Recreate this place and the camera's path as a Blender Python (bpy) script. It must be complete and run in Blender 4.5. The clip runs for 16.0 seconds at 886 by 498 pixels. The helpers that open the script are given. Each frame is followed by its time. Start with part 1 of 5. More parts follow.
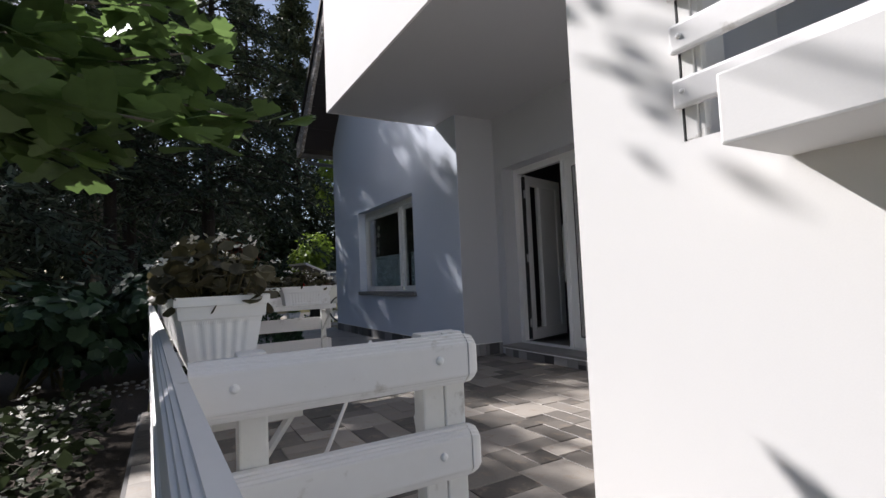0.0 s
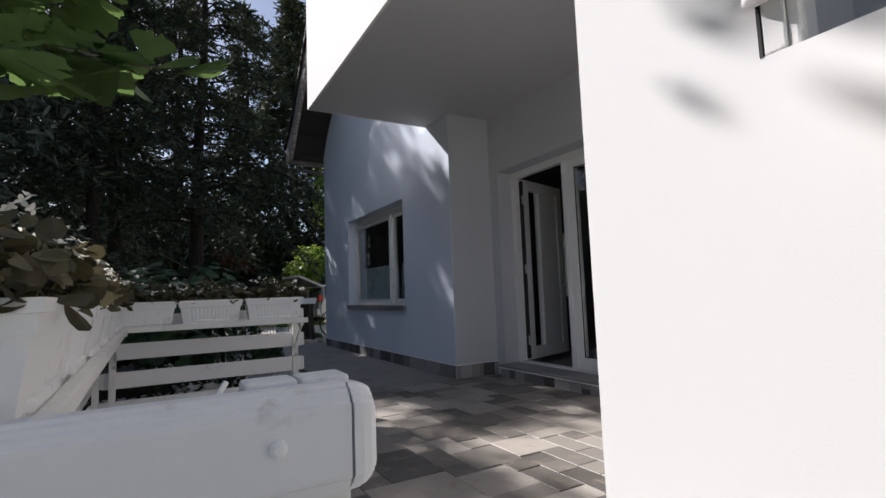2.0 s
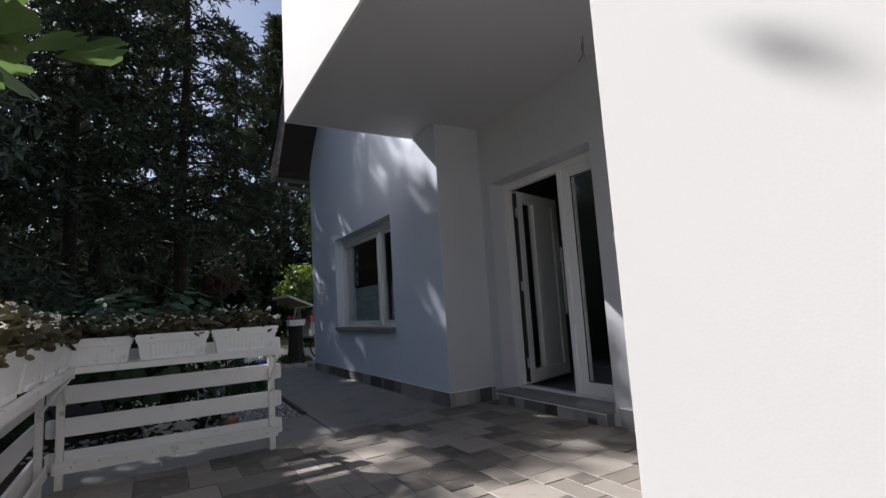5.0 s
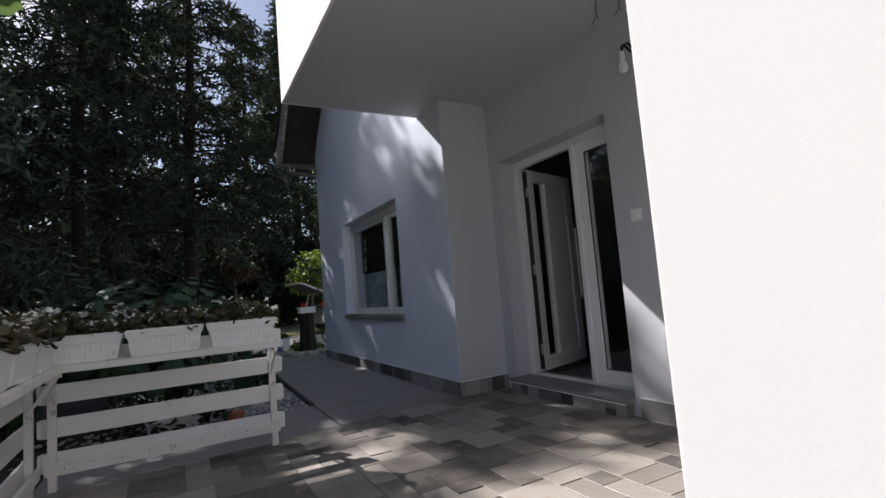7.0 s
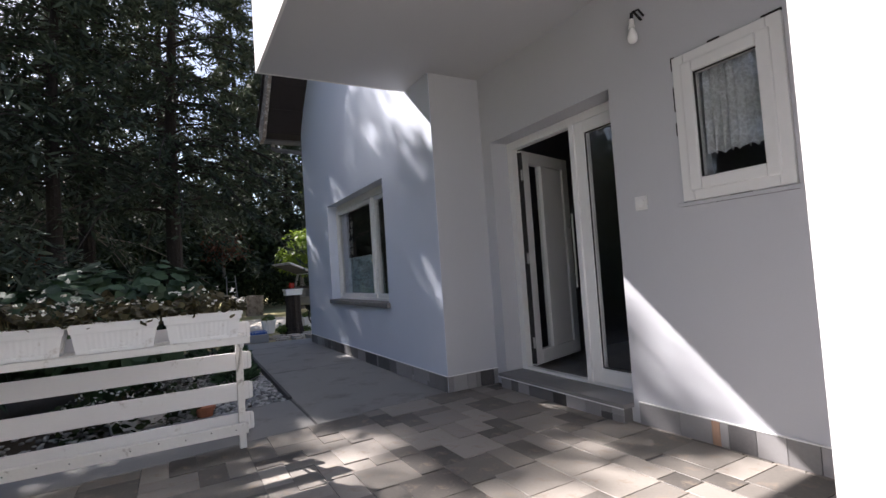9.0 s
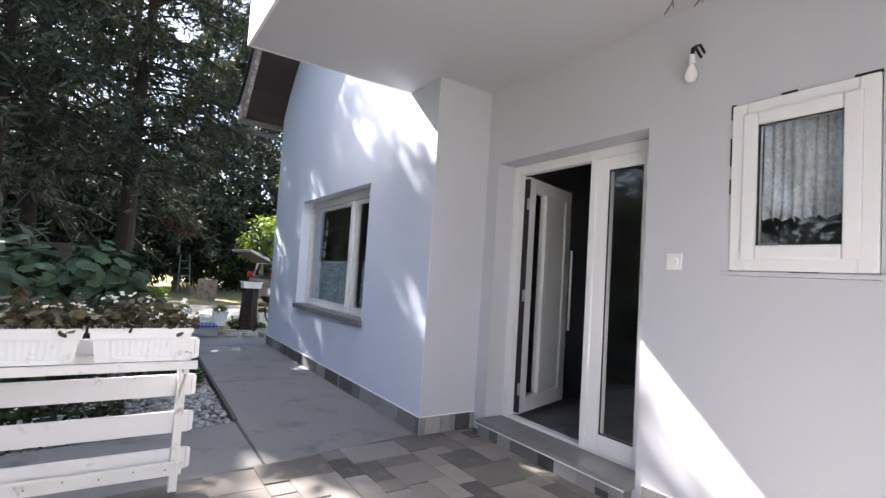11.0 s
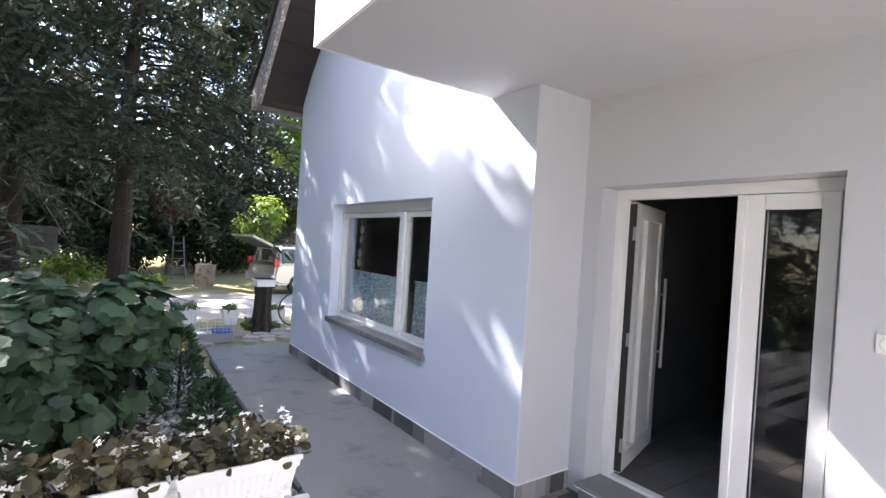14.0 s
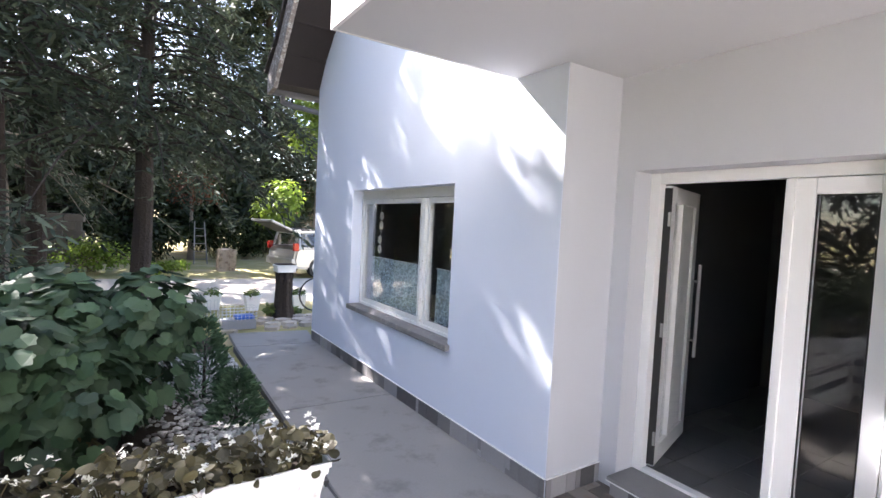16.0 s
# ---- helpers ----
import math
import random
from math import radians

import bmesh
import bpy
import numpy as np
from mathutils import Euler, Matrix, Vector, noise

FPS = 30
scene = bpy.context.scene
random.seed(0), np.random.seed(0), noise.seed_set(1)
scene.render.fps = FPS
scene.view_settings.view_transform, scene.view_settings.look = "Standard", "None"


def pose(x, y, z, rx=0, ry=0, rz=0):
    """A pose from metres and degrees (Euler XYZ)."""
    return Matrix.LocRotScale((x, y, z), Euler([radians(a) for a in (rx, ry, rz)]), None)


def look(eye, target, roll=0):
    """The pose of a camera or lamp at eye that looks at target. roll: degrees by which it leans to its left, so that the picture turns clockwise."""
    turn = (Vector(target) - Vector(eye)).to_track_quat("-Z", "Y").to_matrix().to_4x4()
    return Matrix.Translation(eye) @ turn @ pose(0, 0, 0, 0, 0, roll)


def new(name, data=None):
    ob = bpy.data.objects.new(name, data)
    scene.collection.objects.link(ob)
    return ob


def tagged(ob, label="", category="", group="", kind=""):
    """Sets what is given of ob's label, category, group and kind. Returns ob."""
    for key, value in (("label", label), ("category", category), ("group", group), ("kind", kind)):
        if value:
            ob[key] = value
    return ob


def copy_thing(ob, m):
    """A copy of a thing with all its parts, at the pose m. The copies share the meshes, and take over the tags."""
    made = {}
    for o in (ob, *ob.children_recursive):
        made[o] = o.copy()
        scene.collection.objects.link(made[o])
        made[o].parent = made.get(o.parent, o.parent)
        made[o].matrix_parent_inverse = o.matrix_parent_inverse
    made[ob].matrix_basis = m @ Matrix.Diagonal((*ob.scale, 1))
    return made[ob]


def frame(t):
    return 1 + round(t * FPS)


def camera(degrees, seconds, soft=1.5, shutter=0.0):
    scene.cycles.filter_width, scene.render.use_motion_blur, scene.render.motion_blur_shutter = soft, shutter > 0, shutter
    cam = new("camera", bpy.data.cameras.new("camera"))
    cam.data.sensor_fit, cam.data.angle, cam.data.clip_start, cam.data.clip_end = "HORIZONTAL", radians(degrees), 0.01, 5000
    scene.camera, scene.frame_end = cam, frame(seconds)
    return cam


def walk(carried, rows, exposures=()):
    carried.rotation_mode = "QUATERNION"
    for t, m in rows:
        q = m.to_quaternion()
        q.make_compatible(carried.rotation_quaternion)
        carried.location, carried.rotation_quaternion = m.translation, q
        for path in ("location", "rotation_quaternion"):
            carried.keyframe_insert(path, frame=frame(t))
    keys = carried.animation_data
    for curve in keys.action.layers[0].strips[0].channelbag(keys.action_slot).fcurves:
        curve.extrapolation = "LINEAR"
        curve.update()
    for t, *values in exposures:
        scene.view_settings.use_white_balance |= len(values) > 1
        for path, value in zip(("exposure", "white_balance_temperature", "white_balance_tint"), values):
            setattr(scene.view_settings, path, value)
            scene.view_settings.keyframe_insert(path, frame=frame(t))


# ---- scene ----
cam = camera(84.5, 16.0)
PATH = [
    (0, (-3.101, -5.018, 0.963), (-2.112, -3.282, 1.083), -2.5),
    (0.5, (-2.939, -4.920, 0.942), (-1.979, -3.170, 1.088), -0.8),
    (1, (-2.869, -4.871, 0.952), (-1.925, -3.116, 1.115), -0.7),
    (1.5, (-2.817, -4.753, 0.937), (-1.853, -3.010, 1.113), -1.2),
    (2, (-2.747, -4.639, 0.930), (-1.763, -2.907, 1.111), -2.1),
    (2.5, (-2.694, -4.592, 0.934), (-1.702, -2.866, 1.129), -2.4),
    (3, (-2.641, -4.545, 0.938), (-1.642, -2.825, 1.148), -2.7),
    (5.5, (-2.490, -4.313, 1.009), (-1.495, -2.594, 1.246), -3.9),
    (6, (-2.437, -4.261, 1.012), (-1.460, -2.531, 1.240), -4.1),
    (6.5, (-2.400, -4.223, 1.014), (-1.437, -2.483, 1.227), -4.4),
    (7, (-2.365, -4.193, 1.024), (-1.411, -2.444, 1.198), -4.7),
    (7.5, (-2.321, -4.155, 1.076), (-1.380, -2.395, 1.199), -4.4),
    (8, (-2.242, -4.084, 1.069), (-1.301, -2.321, 1.175), -4.5),
    (8.5, (-2.191, -4.017, 1.081), (-1.230, -2.266, 1.183), -4.4),
    (10.8, (-2.100, -3.484, 1.276), (-1.031, -1.795, 1.339), 2.2),
    (11, (-2.118, -3.418, 1.298), (-1.022, -1.749, 1.407), 3.6),
    (11.5, (-2.268, -3.295, 1.383), (-1.108, -1.689, 1.658), 6.6),
    (12, (-2.319, -3.159, 1.520), (-1.138, -1.565, 1.772), 6.5),
    (12.5, (-2.330, -2.959, 1.546), (-1.143, -1.352, 1.630), 5.4),
    (13, (-2.351, -2.762, 1.647), (-1.190, -1.134, 1.602), 3.4),
    (13.5, (-2.394, -2.575, 1.739), (-1.258, -0.929, 1.716), 3.6),
    (14, (-2.470, -2.439, 1.806), (-1.315, -0.806, 1.785), 3.5),
    (14.5, (-2.473, -2.385, 1.887), (-1.309, -0.760, 1.821), 3.2),
    (15, (-2.447, -2.379, 1.901), (-1.310, -0.736, 1.816), 3.2),
    (15.5, (-2.436, -2.335, 1.898), (-1.321, -0.678, 1.799), 3.0),
    (16, (-2.446, -2.303, 1.870), (-1.347, -0.635, 1.763), 2.7),
]
EXPO = [(0, 0.96, 6300, 14.5), (3, 0.93, 6300, 14.5), (5.5, 0.86, 6300, 14), (7.0, 1.0, 6350, 15), (8.5, 1.28, 6400, 16), (8.8, 1.55, 6450, 17), (10.8, 2.88, 6450, 17), (12, 2.85, 6450, 17), (14, 3.2, 6450, 18), (16, 3.45, 6500, 18)]
walk(cam, [(t, look(eye, target, roll)) for t, eye, target, roll in PATH], EXPO)

# ---- light: sun through the trees, clear sky ----
SUN = Vector((-1.45, 3.2, 3.0)).normalized()
world = bpy.data.worlds.new("sky")
scene.world = world
world.use_nodes = True
wn = world.node_tree.nodes
sky = wn.new("ShaderNodeTexSky")
sky.sky_type = "NISHITA"
sky.sun_disc = False
sky.sun_elevation = math.asin(SUN.z)
sky.sun_rotation = math.atan2(SUN.x, SUN.y)
world.node_tree.links.new(sky.outputs[0], wn["Background"].inputs[0])
wn["Background"].inputs[1].default_value = 0.055
sun_data = bpy.data.lights.new("sun", "SUN")
sun_data.energy, sun_data.angle, sun_data.color = 4.7, radians(0.53), (1.0, 0.965, 0.92)
sun = new("sun", sun_data)
sun.matrix_world = look(SUN * 40, (0, 0, 0))


# ---- materials ----
def material(name, colour, rough=0.7, metal=0.0, vary=0.12, scale=6.0, grain=60.0, bump=0.15, depth=0.004,
             other=None, blotch=0.0, island=0.0, obj=0.0, spec=0.4, through_light=0.0):
    """Surface of one colour with variation at two scales, a fine relief and, if asked, blotches of a second colour."""
    m = bpy.data.materials.new(name)
    m.use_nodes = True
    n, l = m.node_tree.nodes, m.node_tree.links
    b = n["Principled BSDF"]
    b.inputs["Roughness"].default_value = rough
    b.inputs["Metallic"].default_value = metal
    b.inputs["Specular IOR Level"].default_value = spec
    tc = n.new("ShaderNodeTexCoord")
    big, fine = n.new("ShaderNodeTexNoise"), n.new("ShaderNodeTexNoise")
    for t, s, d in ((big, scale, 4), (fine, grain, 3)):
        t.inputs["Scale"].default_value, t.inputs["Detail"].default_value = s, d
        l.new(tc.outputs["Object"], t.inputs["Vector"])
    val = n.new("ShaderNodeMath")
    val.operation = "ADD"
    l.new(big.outputs[0], val.inputs[0])
    l.new(fine.outputs[0], val.inputs[1])
    last = val.outputs[0]
    shift = -1.0
    for on, kind, socket in ((island, "ShaderNodeNewGeometry", "Random Per Island"), (obj, "ShaderNodeObjectInfo", "Random")):
        if on:
            src, mul = n.new(kind), n.new("ShaderNodeMath")
            mul.operation = "MULTIPLY_ADD"
            l.new(src.outputs[socket], mul.inputs[0])
            mul.inputs[1].default_value = 2 * on / max(vary, 0.01)
            l.new(last, mul.inputs[2])
            last = mul.outputs[0]
            shift -= on / max(vary, 0.01)
    gain = n.new("ShaderNodeMath")
    gain.operation = "MULTIPLY_ADD"
    gain.inputs[1].default_value, gain.inputs[2].default_value = vary, 1.0 + shift * vary
    l.new(last, gain.inputs[0])
    hue = n.new("ShaderNodeHueSaturation")
    hue.inputs["Color"].default_value = (*colour, 1)
    l.new(gain.outputs[0], hue.inputs["Value"])
    col = hue.outputs[0]
    if other:
        mask, ramp, mix = n.new("ShaderNodeTexNoise"), n.new("ShaderNodeMapRange"), n.new("ShaderNodeMix")
        mask.inputs["Scale"].default_value, mask.inputs["Detail"].default_value = scale * 1.7, 8
        mask.inputs["Roughness"].default_value = 0.65
        l.new(tc.outputs["Object"], mask.inputs["Vector"])
        ramp.inputs[1].default_value, ramp.inputs[2].default_value = 0.62 - blotch * 0.4, 0.72 - blotch * 0.3
        l.new(mask.outputs[0], ramp.inputs[0])
        mix.data_type = "RGBA"
        l.new(ramp.outputs[0], mix.inputs[0])
        l.new(col, mix.inputs[6])
        mix.inputs[7].default_value = (*other, 1)
        col = mix.outputs[2]
    l.new(col, b.inputs["Base Color"])
    if bump:
        bp = n.new("ShaderNodeBump")
        bp.inputs["Strength"].default_value, bp.inputs["Distance"].default_value = bump, depth
        l.new(fine.outputs[0], bp.inputs["Height"])
        l.new(bp.outputs[0], b.inputs["Normal"])
    if through_light:
        tr, mx = n.new("ShaderNodeBsdfTranslucent"), n.new("ShaderNodeMixShader")
        l.new(col, tr.inputs[0])
        mx.inputs[0].default_value = through_light
        l.new(b.outputs[0], mx.inputs[1])
        l.new(tr.outputs[0], mx.inputs[2])
        l.new(mx.outputs[0], n["Material Output"].inputs[0])
    return m


def glass_material(name, tint=(0.94, 0.95, 0.95)):
    m = bpy.data.materials.new(name)
    m.use_nodes = True
    n, l = m.node_tree.nodes, m.node_tree.links
    n.remove(n["Principled BSDF"])
    fr, tr, gl, mx = (n.new(k) for k in ("ShaderNodeLayerWeight", "ShaderNodeBsdfTransparent", "ShaderNodeBsdfGlossy", "ShaderNodeMixShader"))
    cube, lift = n.new("ShaderNodeMath"), n.new("ShaderNodeMath")
    cube.operation, lift.operation = "POWER", "MULTIPLY_ADD"
    fr.inputs[0].default_value = 0.5
    cube.inputs[1].default_value, lift.inputs[1].default_value, lift.inputs[2].default_value = 3.0, 0.8, 0.05
    l.new(fr.outputs["Facing"], cube.inputs[0])
    l.new(cube.outputs[0], lift.inputs[0])
    tr.inputs[0].default_value = (*tint, 1)
    gl.inputs["Roughness"].default_value = 0.015
    l.new(lift.outputs[0], mx.inputs[0])
    l.new(tr.outputs[0], mx.inputs[1])
    l.new(gl.outputs[0], mx.inputs[2])
    l.new(mx.outputs[0], n["Material Output"].inputs[0])
    return m


M = {
    "plaster": material("pale_blue_plaster", (0.66, 0.71, 0.80), 0.9, vary=0.05, scale=1.3, grain=160, bump=0.25, depth=0.002, spec=0.2),
    # plaster toned grey so the colour carries the porch shade
    "porch": material("grey_shade_plaster", (0.56, 0.57, 0.60), 0.9, vary=0.05, scale=1.1, grain=160, bump=0.25, depth=0.002, spec=0.2),
    "white_wall": material("white_plaster", (0.83, 0.82, 0.80), 0.88, vary=0.04, scale=1.5, grain=220, bump=0.12, depth=0.001, spec=0.2),
    # white plaster toned down, the underside's shade is in the colour
    "soffit": material("shaded_soffit_plaster", (0.56, 0.56, 0.57), 0.9, vary=0.04, scale=1.0, grain=150, bump=0.2, depth=0.002, spec=0.2),
    "pvc": material("white_pvc", (0.82, 0.82, 0.81), 0.35, vary=0.03, scale=4, grain=90, bump=0.03, depth=0.001),
    "old_pvc": material("weathered_white_frame", (0.78, 0.78, 0.76), 0.5, vary=0.07, scale=9, grain=90, bump=0.08, depth=0.001, other=(0.42, 0.38, 0.33), blotch=0.03),
    "plank": material("white_painted_board", (0.80, 0.79, 0.78), 0.45, vary=0.05, scale=5, grain=45, bump=0.10, depth=0.002, other=(0.50, 0.47, 0.42), blotch=0.0),
    "plank_worn": material("worn_white_board", (0.77, 0.76, 0.73), 0.55, vary=0.07, scale=7, grain=50, bump=0.15, depth=0.003, other=(0.42, 0.39, 0.35), blotch=0.08),
    "box": material("white_plastic", (0.84, 0.84, 0.83), 0.42, vary=0.04, scale=5, grain=40, bump=0.05, depth=0.001, other=(0.55, 0.52, 0.48), blotch=0.02),
    "tile": material("terrace_tile", (0.225, 0.203, 0.178), 0.5, vary=0.25, scale=5, grain=55, bump=0.12, depth=0.002, other=(0.27, 0.215, 0.165), blotch=0.16, obj=0.62),
    "plinth": material("plinth_tile", (0.20, 0.195, 0.195), 0.5, vary=0.2, scale=7, grain=60, bump=0.12, depth=0.002, obj=0.8),
    "plinth_tan": material("tan_plinth_tile", (0.42, 0.27, 0.19), 0.5, vary=0.2, scale=7, grain=60, bump=0.12, depth=0.002),
    "grout": material("grout", (0.17, 0.165, 0.16), 0.95, vary=0.1, grain=90, bump=0.2),
    "concrete": material("path_concrete", (0.27, 0.26, 0.245), 0.9, vary=0.16, scale=1.6, grain=70, bump=0.2, depth=0.003, other=(0.20, 0.19, 0.18), blotch=0.22),
    "kerb": material("dark_concrete_edging", (0.10, 0.095, 0.09), 0.9, vary=0.2, grain=60, bump=0.3),
    "sill": material("grey_stone_sill", (0.20, 0.195, 0.19), 0.8, vary=0.25, scale=8, grain=60, bump=0.3, other=(0.30, 0.28, 0.25), blotch=0.2),
    "stone_step": material("polished_step_stone", (0.24, 0.235, 0.23), 0.4, vary=0.2, scale=10, grain=90, bump=0.05),
    "pebble": material("river_pebble", (0.34, 0.335, 0.32), 0.75, vary=0.15, grain=50, bump=0.15, island=0.45),
    "soil": material("garden_soil", (0.055, 0.042, 0.03), 1.0, vary=0.4, scale=3, grain=40, bump=0.6, depth=0.02),
    "compost": material("potting_soil", (0.03, 0.022, 0.017), 1.0, vary=0.4, scale=12, grain=80, bump=0.6, depth=0.01),
    "grass": material("dry_lawn", (0.30, 0.27, 0.11), 1.0, vary=0.35, scale=0.6, grain=9, bump=0.5, depth=0.05, other=(0.42, 0.34, 0.20), blotch=0.35),
    "drive": material("pale_gravel_drive", (0.56, 0.50, 0.42), 1.0, vary=0.15, scale=1.0, grain=40, bump=0.4, depth=0.02, other=(0.44, 0.40, 0.30), blotch=0.15),
    # wall colour held dark to give the rooms indoors their dimness
    "dark": material("dimmed_room_wall", (0.10, 0.10, 0.11), 0.9, vary=0.05),
    "hall_floor": material("hall_tile", (0.20, 0.195, 0.19), 0.4, vary=0.2, obj=0.2),
    "eave": material("dark_stained_boards", (0.022, 0.017, 0.016), 0.8, vary=0.3, scale=5, grain=60, bump=0.3),
    "barge": material("flaking_fascia_board", (0.22, 0.19, 0.17), 0.9, vary=0.3, scale=12, grain=50, bump=0.4, other=(0.50, 0.48, 0.45), blotch=0.3),
    "zinc": material("zinc_pipe", (0.16, 0.16, 0.165), 0.6, 0.3, vary=0.1),
    "steel": material("brushed_steel", (0.55, 0.55, 0.55), 0.3, 1.0, vary=0.05, bump=0.02),
    "rubber": material("black_seal", (0.02, 0.02, 0.02), 0.7),
    "black": material("black_plastic", (0.015, 0.015, 0.016), 0.5),
    "foam": material("sealing_tar", (0.02, 0.018, 0.018), 0.9, bump=0.5),
    "bulb": material("frosted_bulb_glass", (0.85, 0.85, 0.84), 0.25, vary=0.02, bump=0),
    "wire": material("wire_insulation", (0.16, 0.15, 0.14), 0.6),
    "curtain": material("lace_curtain", (0.62, 0.74, 0.76), 0.95, vary=0.1, scale=30, grain=150, bump=0.2, through_light=0.3),
    "bark": material("conifer_bark", (0.036, 0.028, 0.023), 1.0, vary=0.4, scale=5, grain=22, bump=0.9, depth=0.03),
    "pale_bark": material("grey_bark", (0.20, 0.17, 0.14), 1.0, vary=0.4, scale=6, grain=24, bump=0.9, depth=0.03),
    # paler needles: sky light on the boughs is put into their colour
    "needle_lit": material("lit_grey_green_spray", (0.12, 0.15, 0.11), 0.7, vary=0.3, scale=1.0, grain=20, bump=0, island=0.4, spec=0.2, through_light=0.2),
    "needle": material("conifer_spray", (0.052, 0.066, 0.043), 0.75, vary=0.3, scale=1.0, grain=20, bump=0, island=0.4, spec=0.15, through_light=0.15),
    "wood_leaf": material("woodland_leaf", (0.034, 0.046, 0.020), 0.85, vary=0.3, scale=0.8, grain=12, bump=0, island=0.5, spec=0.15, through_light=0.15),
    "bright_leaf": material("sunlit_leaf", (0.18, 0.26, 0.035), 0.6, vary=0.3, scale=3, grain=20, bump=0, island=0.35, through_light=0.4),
    "red_leaf": material("copper_leaf", (0.13, 0.048, 0.022), 0.7, vary=0.3, scale=2, grain=20, bump=0, island=0.4, through_light=0.3),
    "vine_leaf": material("vine_leaf", (0.036, 0.070, 0.030), 0.6, vary=0.3, scale=5, grain=30, bump=0.15, island=0.35, through_light=0.15),
    "ginkgo": material("fan_leaf", (0.105, 0.165, 0.050), 0.5, vary=0.25, scale=5, grain=40, bump=0.15, island=0.35, through_light=0.55),
    "stem": material("green_stem", (0.12, 0.10, 0.045), 0.8, vary=0.2),
    "begonia": material("bronze_begonia_leaf", (0.080, 0.070, 0.034), 0.6, vary=0.3, scale=8, grain=50, bump=0.2, island=0.5, through_light=0.2),
    "petal": material("white_petal", (0.80, 0.78, 0.70), 0.6, vary=0.06, bump=0, through_light=0.3),
    "roof_tile": material("clay_roof_tile", (0.36, 0.15, 0.085), 0.9, vary=0.3, scale=3, grain=30, bump=0.3, obj=0.3),
    "terracotta": material("terracotta", (0.40, 0.16, 0.09), 0.85, vary=0.2, bump=0.2),
    "boulder": material("weathered_stone", (0.36, 0.30, 0.24), 0.95, vary=0.3, scale=4, grain=25, bump=0.6, depth=0.02, other=(0.20, 0.15, 0.11), blotch=0.3),
    "flag": material("flagstone", (0.38, 0.34, 0.29), 0.9, vary=0.2, scale=5, grain=30, bump=0.3, obj=0.25),
    "car_paint": material("silver_car_paint", (0.52, 0.51, 0.49), 0.3, 0.5, vary=0.03, bump=0),
    "car_trim": material("dark_car_trim", (0.03, 0.03, 0.032), 0.6, bump=0),
    "red_lamp": material("red_lamp_lens", (0.45, 0.03, 0.02), 0.2, bump=0),
    "car_inside": material("car_upholstery", (0.10, 0.095, 0.09), 0.9),
    "blue": material("blue_plastic", (0.03, 0.13, 0.48), 0.45, vary=0.08),
    "cage": material("pale_cage_wire", (0.62, 0.64, 0.66), 0.4, 0.2),
    "grey_plastic": material("grey_plastic", (0.28, 0.29, 0.31), 0.5),
    "aluminium": material("aluminium", (0.20, 0.19, 0.18), 0.6, 0.4),
    "old_wall": material("old_stone_wall", (0.16, 0.13, 0.10), 0.95, vary=0.35, scale=4, grain=20, bump=0.6, obj=0.3),
}
GLASS = glass_material("window_glass")


# ---- mesh helpers ----
def mesh_ob(name, verts, faces, mat, parent=None, label="", smooth=False):
    me = bpy.data.meshes.new(name)
    me.from_pydata([tuple(v) for v in verts], [], faces)
    if smooth:
        me.polygons.foreach_set("use_smooth", [True] * len(me.polygons))
    me.materials.append(M[mat] if isinstance(mat, str) else mat)
    ob = new(name, me)
    if parent:
        ob.parent = parent
    if label:
        ob["label"] = label
    return ob


def part(name, bm, mat, parent=None, label="", smooth=False):
    me = bpy.data.meshes.new(name)
    bm.normal_update()
    bm.to_mesh(me)
    bm.free()
    if smooth:
        me.polygons.foreach_set("use_smooth", [True] * len(me.polygons))
    me.materials.append(M[mat] if isinstance(mat, str) else mat)
    ob = new(name, me)
    if parent:
        ob.parent = parent
    if label:
        ob["label"] = label
    return ob


def empty(name, at=(0, 0, 0), rz=0.0):
    ob = new(name)
    ob.matrix_basis = pose(*at, 0, 0, rz)
    return ob


def add_box(bm, x0, x1, y0, y1, z0, z1, bevel=0.0, m=None):
    t = bmesh.new()
    bmesh.ops.create_cube(t, size=1.0, matrix=Matrix.Translation(((x0 + x1) / 2, (y0 + y1) / 2, (z0 + z1) / 2))
                          @ Matrix.Diagonal((abs(x1 - x0), abs(y1 - y0), abs(z1 - z0), 1)))
    if bevel:
        bmesh.ops.bevel(t, geom=t.edges[:], offset=bevel, segments=2, affect="EDGES", profile=0.6)
    if m is not None:
        bmesh.ops.transform(t, matrix=m, verts=t.verts)
    join(bm, t)


def join(bm, t):
    me = bpy.data.meshes.new("tmp")
    t.to_mesh(me)
    t.free()
    bm.from_mesh(me)
    bpy.data.meshes.remove(me)


def boxes(*rows, bevel=0.0):
    bm = bmesh.new()
    for r in rows:
        add_box(bm, *r, bevel=bevel)
    return bm


